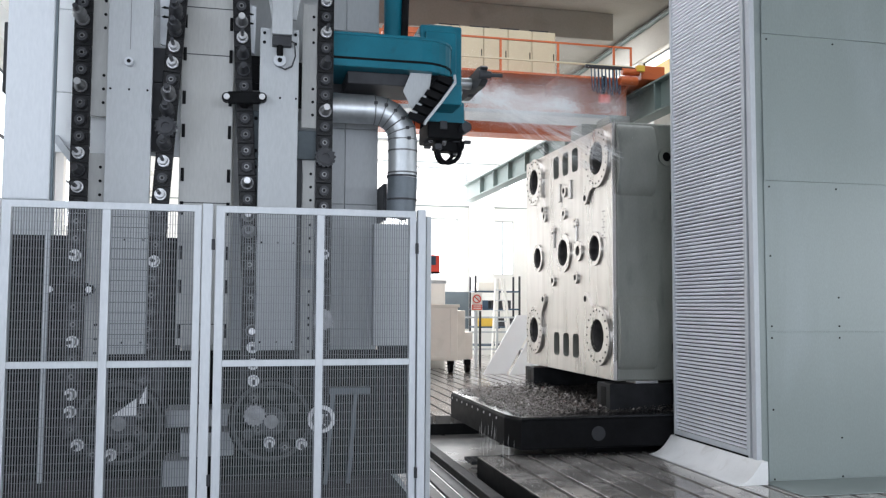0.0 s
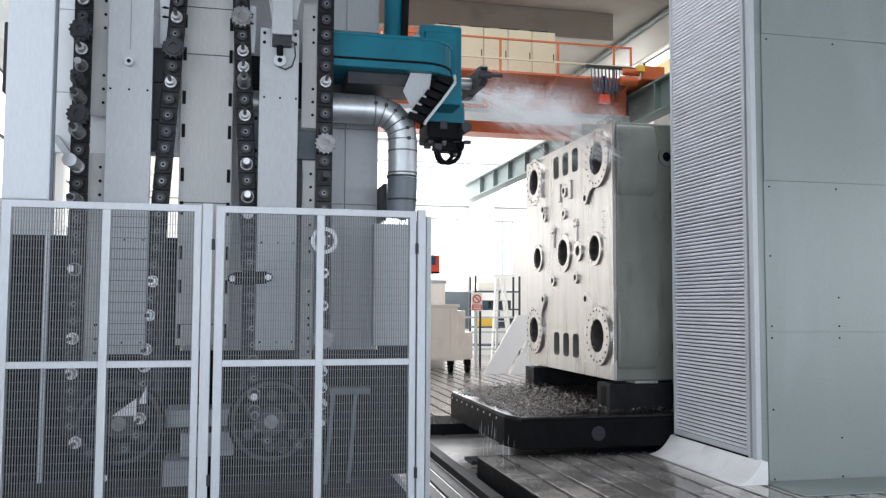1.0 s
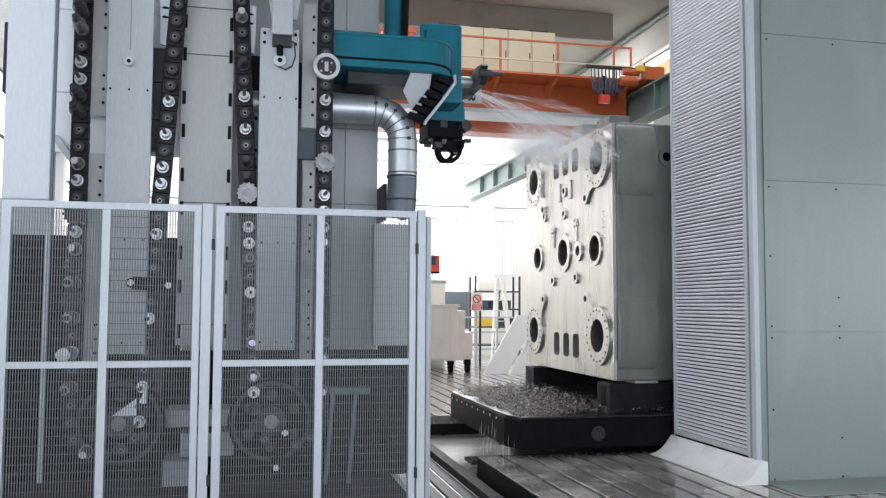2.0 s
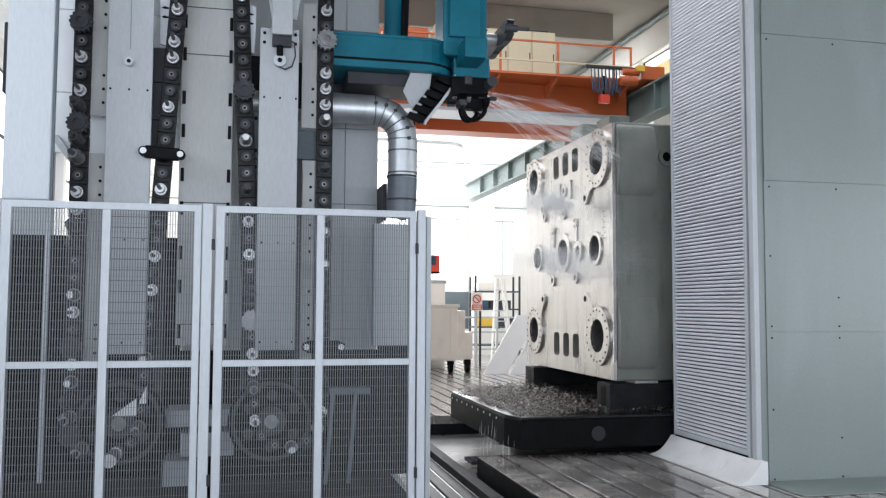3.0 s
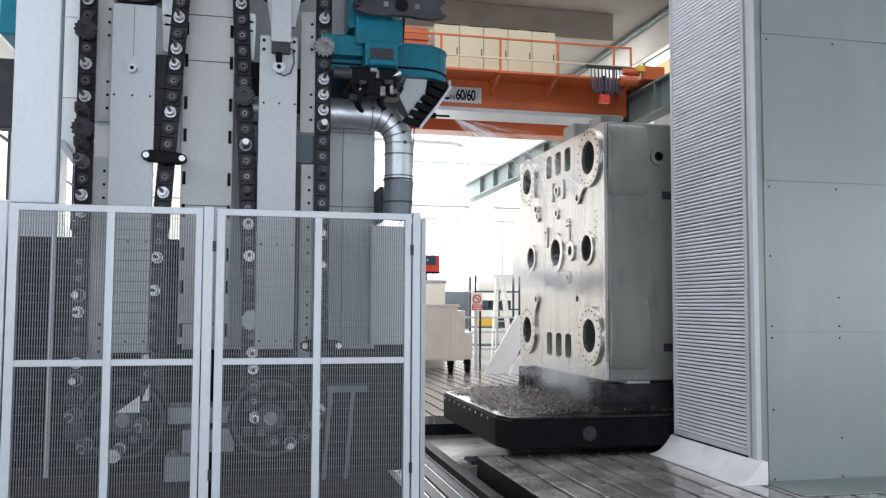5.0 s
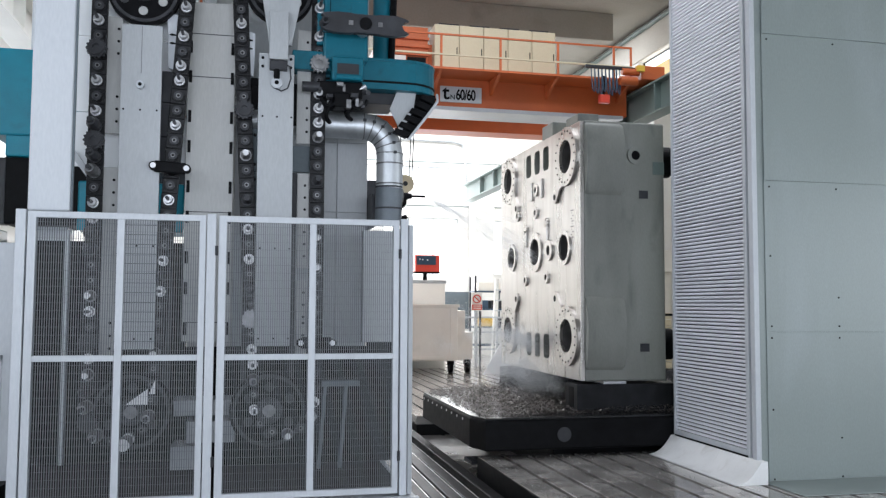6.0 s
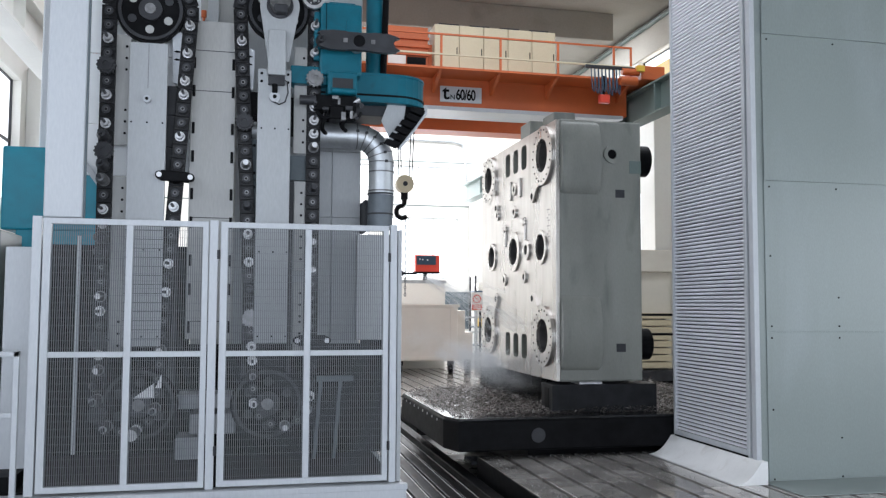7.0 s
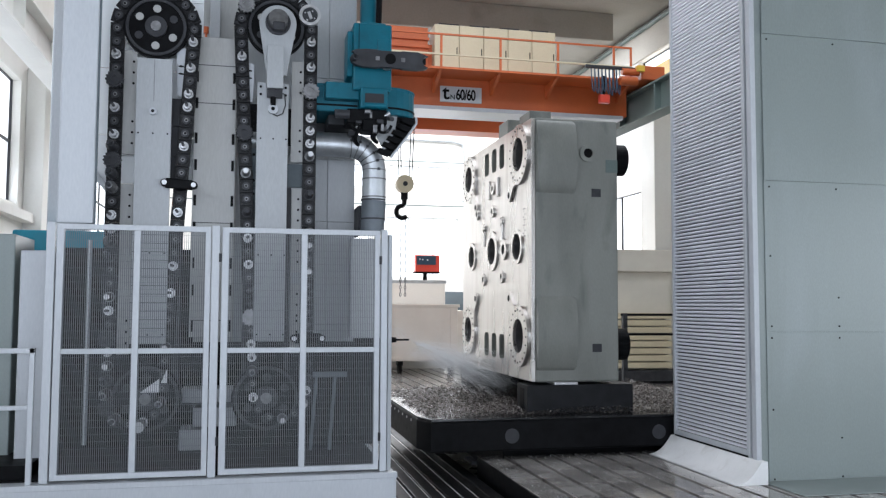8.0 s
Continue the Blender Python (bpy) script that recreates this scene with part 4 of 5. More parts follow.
    # pump block, cabinets and pipes seen through the mesh
    part("gear_case", boxes((-0.563, -0.07, 6.75, 7.1, 0.841, 0.969), (-0.452, -0.066, 6.74, 7.1, 0.624, 0.80), (-0.572, -0.353, 6.75, 7.1, 0.409, 0.60), bev=0.01), GREY_PAINT, c, "light grey gear case low on the column")
    for x, z in ((-1.32, 0.55),):
        part("pipe", rod(bmesh.new(), (x, 6.35, z), (x, 6.35, 2.3), 0.018, seg=10), WHITE_PAINT, c, "white upright pipe")
    # black sheets added as the shade behind the magazines and column foot
    part("backing", boxes((-1.9, -0.52, 7.5, 7.6, 0.335, 2.3)), BLACK, c, "black sheet added as the shade behind the magazines")
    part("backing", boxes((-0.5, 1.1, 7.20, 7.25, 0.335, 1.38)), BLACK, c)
    for x, w in ((0.62, 0.03), (0.80, 0.03)):
        part("stand_leg", outline(bmesh.new(), [(x, 0.345), (x + w, 0.345), (x + w + 0.05, 1.05), (x + 0.05, 1.05)], "y", 6.9, 6.94), SLEEVE, c)
    part("stand_top", boxes((0.6, 0.98, 6.88, 6.96, 1.05, 1.1), bev=0.004), SLEEVE, c)
    # side railing and cabinets at the outer end of the platform
    part("railing", boxes((-1.64, -1.60, 5.74, 5.78, 0.335, 1.40), (-3.3, -1.60, 5.74, 5.78, 1.36, 1.40), (-3.3, -1.64, 5.745, 5.775, 0.92, 0.955), bev=0.004), WHITE_PAINT, c, "white tubular railing")
    part("cabinet", boxes((-1.86, -1.64, 6.3, 6.75, 0.4, 2.2), bev=0.012), WHITE_PAINT, c, "white switch cabinet")
    part("cabinet", boxes((-2.6, -1.95, 6.5, 7.2, 0.45, 2.35), bev=0.012), BOOTH, c, "grey switch cabinet with a door")
    # black tray, thickened to paint the shadow gap under the cabinets
    part("tray", boxes((-2.9, -1.66, 5.95, 7.3, 0.345, 0.46), bev=0.005), BLACK, c)
    return c


machine = carriage()


def fence():
    f = thing("guard_fence", (0.0, 5.8, 0.345), "white steel guard fence with fine wire mesh doors", "fence")
    y0, y1 = 5.78, 5.82
    for x0, xm, x1 in ((-1.475, -0.864, -0.285), (-0.195, 0.479, 1.125)):
        bm = bmesh.new()
        loops = [[bm.verts.new((u, h, v)) for u, v in c] for c, h in (
            (((x0 + 0.055, 0.405), (x1 - 0.045, 0.405), (x1 - 0.045, 2.345), (x0 + 0.055, 2.345)), y0),
            (((x0, 0.36), (x1, 0.36), (x1, 2.39), (x0, 2.39)), y0),
            (((x0, 0.36), (x1, 0.36), (x1, 2.39), (x0, 2.39)), y1),
            (((x0 + 0.055, 0.405), (x1 - 0.045, 0.405), (x1 - 0.045, 2.345), (x0 + 0.055, 2.345)), y1))]
        for p, q in zip(loops, loops[1:] + loops[:1]):
            for k in range(4):
                bm.faces.new((p[k], p[(k + 1) % 4], q[(k + 1) % 4], q[k]))
        bmesh.ops.bevel(bm, geom=bm.edges[:], offset=0.003, segments=2, affect="EDGES", profile=0.5)
        d = part("door", bm, WHITE_PAINT, f, "white square-tube door frame")
        part("stile", boxes((xm - 0.025, xm + 0.025, y0, y1, 0.405, 2.345), bev=0.003), WHITE_PAINT, d)
        part("crossbar", boxes((x0 + 0.055, xm - 0.025, y0, y1, 1.35, 1.392), bev=0.003), WHITE_PAINT, d)
        part("crossbar", boxes((xm + 0.025, x1 - 0.045, y0, y1, 1.35, 1.392), bev=0.003), WHITE_PAINT, d)
        for a, b in ((x0 + 0.055, xm - 0.025), (xm + 0.025, x1 - 0.045)):
            for z0, z1 in ((0.405, 1.35), (1.392, 2.345)):
                vs, fs = [], []

                def bar(p, q, r, s, ya, yb):
                    i = len(vs)
                    vs.extend([(x, y - 5.8, z - 0.345) for x in (p, q) for y in (ya, yb) for z in (r, s)])
                    fs.extend([tuple(i + k for k in t) for t in ((0, 1, 3, 2), (4, 6, 7, 5), (0, 4, 5, 1), (2, 3, 7, 6), (0, 2, 6, 4), (1, 5, 7, 3))])
                n = int((b - a) / 0.0155)
                for k in range(n):
                    x = a + (b - a) * (k + 0.5) / n
                    bar(x - 0.0024, x + 0.0024, z0, z1, 5.797, 5.803)
                m = int((z1 - z0) / 0.055)
                for k in range(m):
                    z = z0 + (z1 - z0) * (k + 0.5) / m
                    bar(a, b, z - 0.0009, z + 0.0009, 5.804, 5.806)
                me = bpy.data.meshes.new("wire_mesh")
                me.from_pydata(vs, [], fs)
                me.materials.append(WIRE)
                ob = new("wire_mesh", me)
                ob.parent = d
                tagged(ob, "fine grey wire mesh")
    part("post", boxes((-0.278, -0.215, 5.77, 5.83, 0.345, 2.40), bev=0.004), WHITE_PAINT, f, "white fence post")
    part("post", boxes((1.135, 1.19, 5.77, 5.83, 0.345, 2.40), bev=0.004), WHITE_PAINT, f, "white fence post")
    part("side_panel", boxes((1.20, 1.235, 5.80, 6.25, 0.345, 2.36), bev=0.004), GREY_PAINT, f, "grey return panel")
    part("post", boxes((-1.55, -1.485, 5.77, 5.83, 0.345, 2.40), bev=0.004), WHITE_PAINT, f, "white fence post")
    for z in (0.6, 2.1):
        for x in (-0.21, 1.13):
            part("hinge", rod(bmesh.new(), (x, 5.775, z), (x, 5.775, z + 0.07), 0.012, seg=10), DARK, f)
    return f


WIRE = material("mesh_wire_paint", (0.17, 0.178, 0.192), 0.5, vary=0.1, scale=8, grain=80)
fence_ob = fence()

# chain loops: top wheel, bottom wheel (x, z, radius of the chain's middle line)
LOOPS = [((-0.84, 4.27, 0.335), (-0.945, 0.92, 0.23)), ((0.235, 4.35, 0.325), (0.32, 0.95, 0.24))]
CHAIN_Y = 6.56


def loop_path(top, low):
    """Length of the loop and the place and lean of a link d metres along it: down on one side, up on the other."""
    (x1, z1, r1), (x2, z2, r2) = top, low
    dx, dz = x2 - x1, z2 - z1
    dist = math.hypot(dx, dz)
    along = math.atan2(dz, dx)
    off = math.acos((r1 - r2) / dist)
    aL, aR = along - off, along + off
    L = math.sqrt(dist * dist - (r1 - r2) ** 2)
    pl1 = (x1 + r1 * math.cos(aL), z1 + r1 * math.sin(aL))
    pl2 = (x2 + r2 * math.cos(aL), z2 + r2 * math.sin(aL))
    pr1 = (x1 + r1 * math.cos(aR), z1 + r1 * math.sin(aR))
    pr2 = (x2 + r2 * math.cos(aR), z2 + r2 * math.sin(aR))
    low_turn = 2 * off
    top_turn = 2 * math.pi - 2 * off
    lens = (L, r2 * low_turn, L, r1 * top_turn)
    total = sum(lens)

    def at(d):
        d %= total
        if d < lens[0]:
            k = d / L
            return pl1[0] + (pl2[0] - pl1[0]) * k, pl1[1] + (pl2[1] - pl1[1]) * k, aL
        d -= lens[0]
        if d < lens[1]:
            a = aL + d / r2
            return x2 + r2 * math.cos(a), z2 + r2 * math.sin(a), a
        d -= lens[1]
        if d < lens[2]:
            k = d / L
            return pr2[0] + (pr1[0] - pr2[0]) * k, pr2[1] + (pr1[1] - pr2[1]) * k, aR
        d -= lens[2]
        a = aR + d / r1
        return x1 + r1 * math.cos(a), z1 + r1 * math.sin(a), a
    return total, at


def link_mesh():
    bm = boxes((-0.062, 0.062, -0.012, 0.012, -0.0597, 0.0597), bev=0.004)
    box(bm, -0.05, 0.05, 0.012, 0.10, -0.05, 0.05)
    ring(bm, "y", (0, 0), 0.026, 0.043, -0.035, -0.011, 20)
    rod(bm, (0, -0.016, 0), (0, -0.012, 0), 0.027, seg=16)
    for sx in (-0.05, 0.05):
        rod(bm, (sx, -0.018, 0.04), (sx, -0.011, 0.04), 0.008, seg=6)
    return bm


def holder_mesh(kind):
    """Tool holders that sit in the pockets, pointing away from the column."""
    bm = bmesh.new()
    if kind == "small":
        rod(bm, (0, -0.036, 0), (0, -0.06, 0), 0.042, seg=20)
        rod(bm, (0, -0.06, 0), (0, -0.12, 0), 0.034, 0.030, seg=18)
        rod(bm, (0, -0.122, 0), (0, -0.24, 0), 0.013, seg=10)
    elif kind == "cone":
        rod(bm, (0, -0.036, 0), (0, -0.055, 0), 0.047, seg=20)
        rod(bm, (0, -0.055, 0), (0, -0.17, 0), 0.04, 0.018, seg=18)
        rod(bm, (0, -0.17, 0), (0, -0.19, 0), 0.024, seg=12)
    elif kind == "insert":
        ring(bm, "y", (0, 0), 0.019, 0.036, -0.05, -0.034, 20)
        ring(bm, "y", (0, 0), 0.011, 0.018, -0.054, -0.036, 16)
    elif kind == "long":
        rod(bm, (0, -0.036, 0), (0, -0.06, 0), 0.048, seg=20)
        rod(bm, (0, -0.06, 0), (0, -0.17, 0), 0.042, 0.036, seg=18)
        rod(bm, (0, -0.17, 0), (0, -0.26, 0), 0.05, 0.03, seg=18)
        rod(bm, (0, -0.263, 0), (0, -0.34, 0), 0.018, seg=12)
    elif kind == "bar":
        rod(bm, (0, -0.036, 0), (0, -0.06, 0), 0.046, seg=20)
        rod(bm, (0, -0.06, 0), (0, -0.16, 0), 0.034, seg=18)
        rod(bm, (0, -0.16, 0), (0, -0.36, 0), 0.046, seg=24)
    elif kind == "cutter":
        rod(bm, (0, -0.036, 0), (0, -0.07, 0), 0.05, seg=20)
        teeth = []
        for k in range(56):
            a = 2 * math.pi * k / 56
            r = 0.079 if k % 4 in (0, 1) else 0.068
            teeth.append((r * math.cos(a), r * math.sin(a)))
        outline(bm, teeth, "y", -0.12, -0.07)
        ring(bm, "y", (0, 0), 0.028, 0.055, -0.135, -0.119, 24)
        for k in range(6):
            a = math.pi * k / 3
            rod(bm, (0.066 * math.cos(a), -0.127, 0.066 * math.sin(a)), (0.066 * math.cos(a), -0.119, 0.066 * math.sin(a)), 0.008, seg=8)
    elif kind == "pulley":
        rod(bm, (0, -0.036, 0), (0, -0.08, 0), 0.06, seg=24)
        rod(bm, (0, -0.08, 0), (0, -0.10, 0), 0.10, seg=40)
        ring(bm, "y", (0, 0), 0.072, 0.10, -0.125, -0.099, 40)
        box(bm, -0.014, 0.014, -0.118, -0.099, -0.035, 0.035)
        for k in range(4):
            a = math.pi * k / 2 + 0.7
            rod(bm, (0.05 * math.cos(a), -0.106, 0.05 * math.sin(a)), (0.05 * math.cos(a), -0.099, 0.05 * math.sin(a)), 0.008, seg=8)
    elif kind == "bridge":
        rod(bm, (0, -0.16, 0), (0, -0.034, 0), 0.045, seg=18)
        box(bm, -0.12, 0.12, -0.20, -0.155, -0.045, 0.045, bev=0.012)
        for sx in (-0.125, 0.125):
            rod(bm, (sx, -0.21, 0), (sx, -0.15, 0), 0.034, seg=16)
            rod(bm, (sx, -0.225, 0), (sx, -0.212, 0), 0.022, seg=12)
    return bm


def two_tone(me, tip, y):
    """Gives the faces of a holder that lie beyond y the tip's material."""
    me.materials.append(tip)
    for f in me.polygons:
        if f.center.y < y:
            f.material_index = 1
    return me


LINK_ME = raw_mesh("link", link_mesh(), LINK)
HOLDER_ME = {k: raw_mesh("holder", holder_mesh(k), m) for k, m in (("small", STEEL), ("cone", TOOLGREY), ("insert", DARK), ("cutter", TOOLGREY), ("pulley", STEEL), ("bridge", BLACK))}
two_tone(HOLDER_ME["small"], DARK, -0.121)
two_tone(HOLDER_ME["insert"], TOOLGREY, -0.0515)
two_tone(HOLDER_ME["bridge"], STEEL, -0.211)
HOLDER_ME["pulley"].materials.append(DARK)
for f in HOLDER_ME["pulley"].polygons:
    if -0.105 < f.center.y < -0.095 and math.hypot(f.center.x, f.center.z) < 0.02:
        f.material_index = 1
two_tone(HOLDER_ME["cone"], STEEL, -0.171)
HOLDER_ME["black_cutter"] = raw_mesh("holder", holder_mesh("cutter"), DARK)
HOLDER_ME["dark_cone"] = raw_mesh("holder", holder_mesh("cone"), DARK)
HOLDER_ME["long"] = two_tone(raw_mesh("holder", holder_mesh("long"), TOOLGREY), DARK, -0.262)
HOLDER_ME["dark_long"] = raw_mesh("holder", holder_mesh("long"), DARK)
HOLDER_ME["bar"] = raw_mesh("holder", holder_mesh("bar"), STEEL)
MOVING_LINKS = []
TRAVEL = 3.55  # metres the chains run before they stop
TOOL_SPOTS = [
    [(1.31, [(-1.176, 3.73, "black_cutter"), (-1.18, 3.38, "dark_long"), (-1.18, 3.26, "long"), (-1.178, 3.03, "black_cutter"), (-1.174, 2.91, "long"), (-1.171, 2.67, "bar")]),
     (TRAVEL, [(-1.191, 3.96, "small"), (-1.195, 3.74, "black_cutter"), (-1.182, 3.48, "small"), (-1.175, 3.23, "small"), (-1.177, 3.11, "dark_long"), (-1.188, 3.0, "black_cutter"), (-1.19, 2.88, "dark_long"), (-1.191, 2.77, "long"), (-1.179, 2.51, "small"),
               (-0.531, 4.12, "small"), (-0.541, 3.89, "small"), (-0.56, 3.64, "small"), (-0.562, 3.51, "small"), (-0.578, 3.16, "small"), (-0.595, 2.81, "bridge"), (-0.603, 2.546, "small")])],
    [(1.31, [(-0.095, 3.865, "cutter"), (-0.05, 2.79, "cone")]),
     (TRAVEL, [(-0.108, 4.105, "small"), (-0.072, 3.27, "black_cutter"), (-0.061, 3.0, "dark_cone"), (-0.059, 2.9, "cone"), (-0.044, 2.64, "dark_cone"), (0.471, 4.455, "pulley"), (0.532, 4.25, "small"), (0.531, 3.97, "small"), (0.534, 3.762, "cutter"),
               (0.538, 3.515, "small"), (0.54, 3.39, "small"), (0.542, 3.27, "small"), (0.538, 3.15, "cone"), (0.538, 2.78, "dark_cone"), (-0.02, 4.55, "cutter"), (0.2, 4.68, "dark_cone"), (0.1, 4.66, "dark_cone"), (0.56, 1.4, "bridge"), (-0.03, 1.6, "cutter")])]]


def wheel(m, x, z, r, name, label):
    w = part(name, ring(bmesh.new(), "y", (x, z), r * 0.20, r, CHAIN_Y - 0.03, CHAIN_Y + 0.03, 56), BLACK, m, label, at=(x, CHAIN_Y, z))
    part("rim", ring(bmesh.new(), "y", (x, z), r * 0.84, r * 0.93, CHAIN_Y - 0.045, CHAIN_Y - 0.028, 56), DARK, w, "raised rim")
    part("hub", ring(bmesh.new(), "y", (x, z), 0.028, r * 0.34, CHAIN_Y - 0.06, CHAIN_Y - 0.028, 36), DARK, w, "dark bolted hub")
    part("shaft", rod(bmesh.new(), (x, CHAIN_Y - 0.075, z), (x, CHAIN_Y + 0.3, z), r * 0.16, seg=24), TOOLGREY, w)
    for k in range(6):
        a = math.pi * k / 3 + 0.5
        bm = rod(bmesh.new(), (x + r * 0.6 * math.cos(a), CHAIN_Y - 0.034, z + r * 0.6 * math.sin(a)), (x + r * 0.6 * math.cos(a), CHAIN_Y - 0.028, z + r * 0.6 * math.sin(a)), r * 0.125, seg=20)
        part("lightening_hole", bm, PANEL if k % 3 and z > 2 else DARK, w)
    return w


def magazine(i):
    top, low = LOOPS[i]
    m = thing("tool_magazine", (top[0], CHAIN_Y, 0.345), "tall chain tool magazine full of steel tool holders", "tool magazine", "chain magazines of the machine")
    x1, x2 = top[0], low[0]
    wheel(m, top[0], top[1], top[2] - 0.05, "chain_wheel", "black chain wheel with round holes")
    xg, zg = ((-0.85, 0.91), (0.20, 0.90))[i]
    wheel(m, xg, zg, 0.31, "chain_wheel", "black chain wheel with round holes")
    # centre cover plate, guide rails
    if i == 0:
        part("cover", boxes((-0.985, -0.68, 6.42, 6.46, 1.40, 3.95), bev=0.004), GREY_PAINT, m, "flat light grey cover plate")
        part("knob", rod(bmesh.new(), (-0.835, 6.36, 3.46), (-0.835, 6.42, 3.46), 0.03, seg=20), WHITE_PAINT, m)
        part("knob_hole", rod(bmesh.new(), (-0.835, 6.355, 3.46), (-0.835, 6.362, 3.46), 0.014, seg=14), BLACK, m)
        rails = [(-1.125, -1.0, 3.10, 4.05), (-1.12, -1.005, 1.3, 2.83)]
        for z0, z1 in ((3.50, 3.70), (3.08, 3.2), (2.60, 2.75)):
            part("bracket", boxes((-1.0, -0.965, 6.57, 6.60, z0, z1), bev=0.003), PANEL, m)
        for z0, z1 in ((0.9, 2.44), (2.865, 3.10), (3.105, 3.38), (3.385, 3.64)):
            part("guide", boxes((-0.705, -0.575, 6.615, 6.655, z0, z1), bev=0.004), DARK, m, "dark chain guide, black in the shaded recesses")
        wedge = [(-0.662, 4.10), (-0.575, 4.10), (-0.585, 3.64), (-0.645, 3.66)]
        for k in range(13):
            part("joint", boxes((-0.984, -0.681, 6.416, 6.42, 1.46 + 0.075 * k, 1.464 + 0.075 * k)), DARK, m)
        part("joint", boxes((-0.836, -0.832, 6.416, 6.42, 3.56, 3.94)), TOOLGREY, m)
    else:
        part("cover", boxes((0.07, 0.352, 6.42, 6.46, 1.42, 3.79), bev=0.004), GREY_PAINT, m, "flat light grey cover plate")
        # guides; the black row paints the shade of a recess
        for z0, z1, mt in ((0.9, 2.48, DARK), (2.49, 2.84, SLATE), (2.845, 3.21, SLATE), (3.37, 3.63, BLACK)):
            g = part("guide", boxes((-0.03, 0.085, 6.615, 6.655, z0, z1), bev=0.004), mt, m, "dark chain guide, black in the shaded recesses")
            for z in (z0 + 0.06, z1 - 0.06):
                part("bolt", rod(bmesh.new(), (0.05, 6.609, z), (0.05, 6.616, z), 0.014, seg=10), BLACK, g)
        # black block painted as the shaded recess beside the cover
        part("guide", boxes((0.345, 0.41, 6.615, 6.655, 3.25, 3.60), bev=0.004), BLACK, m, "dark chain guide, black in the shaded recesses")
        part("guide", boxes((0.36, 0.503, 6.615, 6.655, 2.855, 3.075), bev=0.004), SLATE, m, "dark chain guide, black in the shaded recesses")
        part("guide", boxes((0.355, 0.40, 6.62, 6.655, 0.9, 2.85), bev=0.004), DARK, m, "dark chain guide, black in the shaded recesses")
        rails = [(0.387, 0.50, 3.09, 4.05), (0.403, 0.494, 2.05, 2.838), (0.403, 0.494, 1.3, 1.95)]
        wedge = [(-0.055, 4.02), (0.037, 3.99), (0.036, 3.80), (0.028, 3.63), (-0.03, 3.65)]
        for x in (0.10, 0.325):
            for z in (3.68, 3.75):
                part("bolt", rod(bmesh.new(), (x, 6.413, z), (x, 6.421, z), 0.012, seg=10), BLACK, m)
        part("sensor_cable", tube(bmesh.new(), [(0.27, 6.39, 3.70), (0.315, 6.38, 3.68), (0.325, 6.38, 3.58), (0.30, 6.38, 3.50), (0.25, 6.38, 3.475), (0.20, 6.385, 3.50)], 0.006, 6), DARK, m, "thin looped sensor cable", smooth=True)
        # drop-shaped carrier in front of the wheel
        drop = arc(x1 + 0.01, top[1], 0.17, -10, 190, 18) + [(0.15, 3.86), (0.33, 3.86)]
        part("drive_arm", outline(bmesh.new(), drop, "y", 6.40, 6.44, bev=0.008), GREY_PAINT, m, "light grey drop-shaped drive arm")
        part("drive_arm_ring", ring(bmesh.new(), "y", (x1 + 0.01, top[1]), 0.09, 0.115, 6.375, 6.402, 30), DARK, m)
        part("drive_motor", rod(bmesh.new(), (x1 + 0.01, 6.30, top[1] + 0.02), (x1 + 0.01, 6.41, top[1]), 0.088, seg=24), TOOLGREY, m, "grey round motor end")
        part("motor_block", boxes((x1 - 0.04, x1 + 0.07, 6.28, 6.39, top[1] - 0.09, top[1] - 0.02), bev=0.01), DARK, m)
        part("arm_box", boxes((0.15, 0.30, 6.34, 6.40, 3.725, 4.12), bev=0.006), GREY_PAINT, m, "light grey cover box on the arm")
        part("arm_foot", boxes((0.155, 0.295, 6.36, 6.419, 3.645, 3.72), bev=0.005), DARK, m)
        part("sensor_pin", rod(bmesh.new(), (0.212, 6.38, 3.65), (0.212, 6.38, 3.57), 0.025, seg=14), BLACK, m)
        part("sensor_knob", rod(bmesh.new(), (0.212, 6.37, 3.54), (0.212, 6.419, 3.54), 0.045, seg=24), WHITE_PAINT, m, "white round sensor knob")
        part("knob_hole", rod(bmesh.new(), (0.212, 6.362, 3.54), (0.212, 6.372, 3.54), 0.017, seg=14), BLACK, m)
    for x0, xb, z0, z1 in rails:
        rl = part("rail_plate", boxes((x0, xb, 6.58, 6.60, z0, z1), bev=0.003), PANEL, m, "grey guide plate with bolt holes")
        for z in (z0 + 0.1, z0 + 0.2, z0 + 0.3, z1 - 0.3, z1 - 0.2, z1 - 0.1):
            part("bolt", rod(bmesh.new(), (xb - 0.03, 6.574, z), (xb - 0.03, 6.581, z), 0.011, seg=10), BLACK, rl)
    wd = part("wedge", outline(bmesh.new(), wedge, "y", 6.57, 6.60), WHITE_PAINT, m, "pale wedge guide with two black marks")
    xw = (wedge[0][0] + wedge[1][0]) / 2
    for z in (3.93, 3.86):
        part("mark", outline(bmesh.new(), [(xw - 0.025, z), (xw - 0.005, z + 0.012), (xw + 0.028, z + 0.004), (xw + 0.028, z - 0.006), (xw - 0.005, z - 0.008)], "y", 6.565, 6.571), BLACK, wd)
    # screws on the cover plate
    cx = (-0.96, -0.835, -0.71) if i == 0 else (0.105, 0.22, 0.335)
    for z in (3.27, 2.2, 1.48):
        for x in cx:
            part("screw", rod(bmesh.new(), (x, 6.415, z), (x, 6.421, z), 0.008, seg=8), BLACK, m)
    side = -0.475 if i == 0 else -0.142
    for k in range(9):
        z = 1.5 + 0.29 * k + 0.04 * (k % 2)
        part("slot", boxes((side - 0.012, side + 0.012, 6.648, 6.662, z, z + 0.1), bev=0.003), BLACK, m)
    # chain links and tools
    total, at = loop_path(top, low)
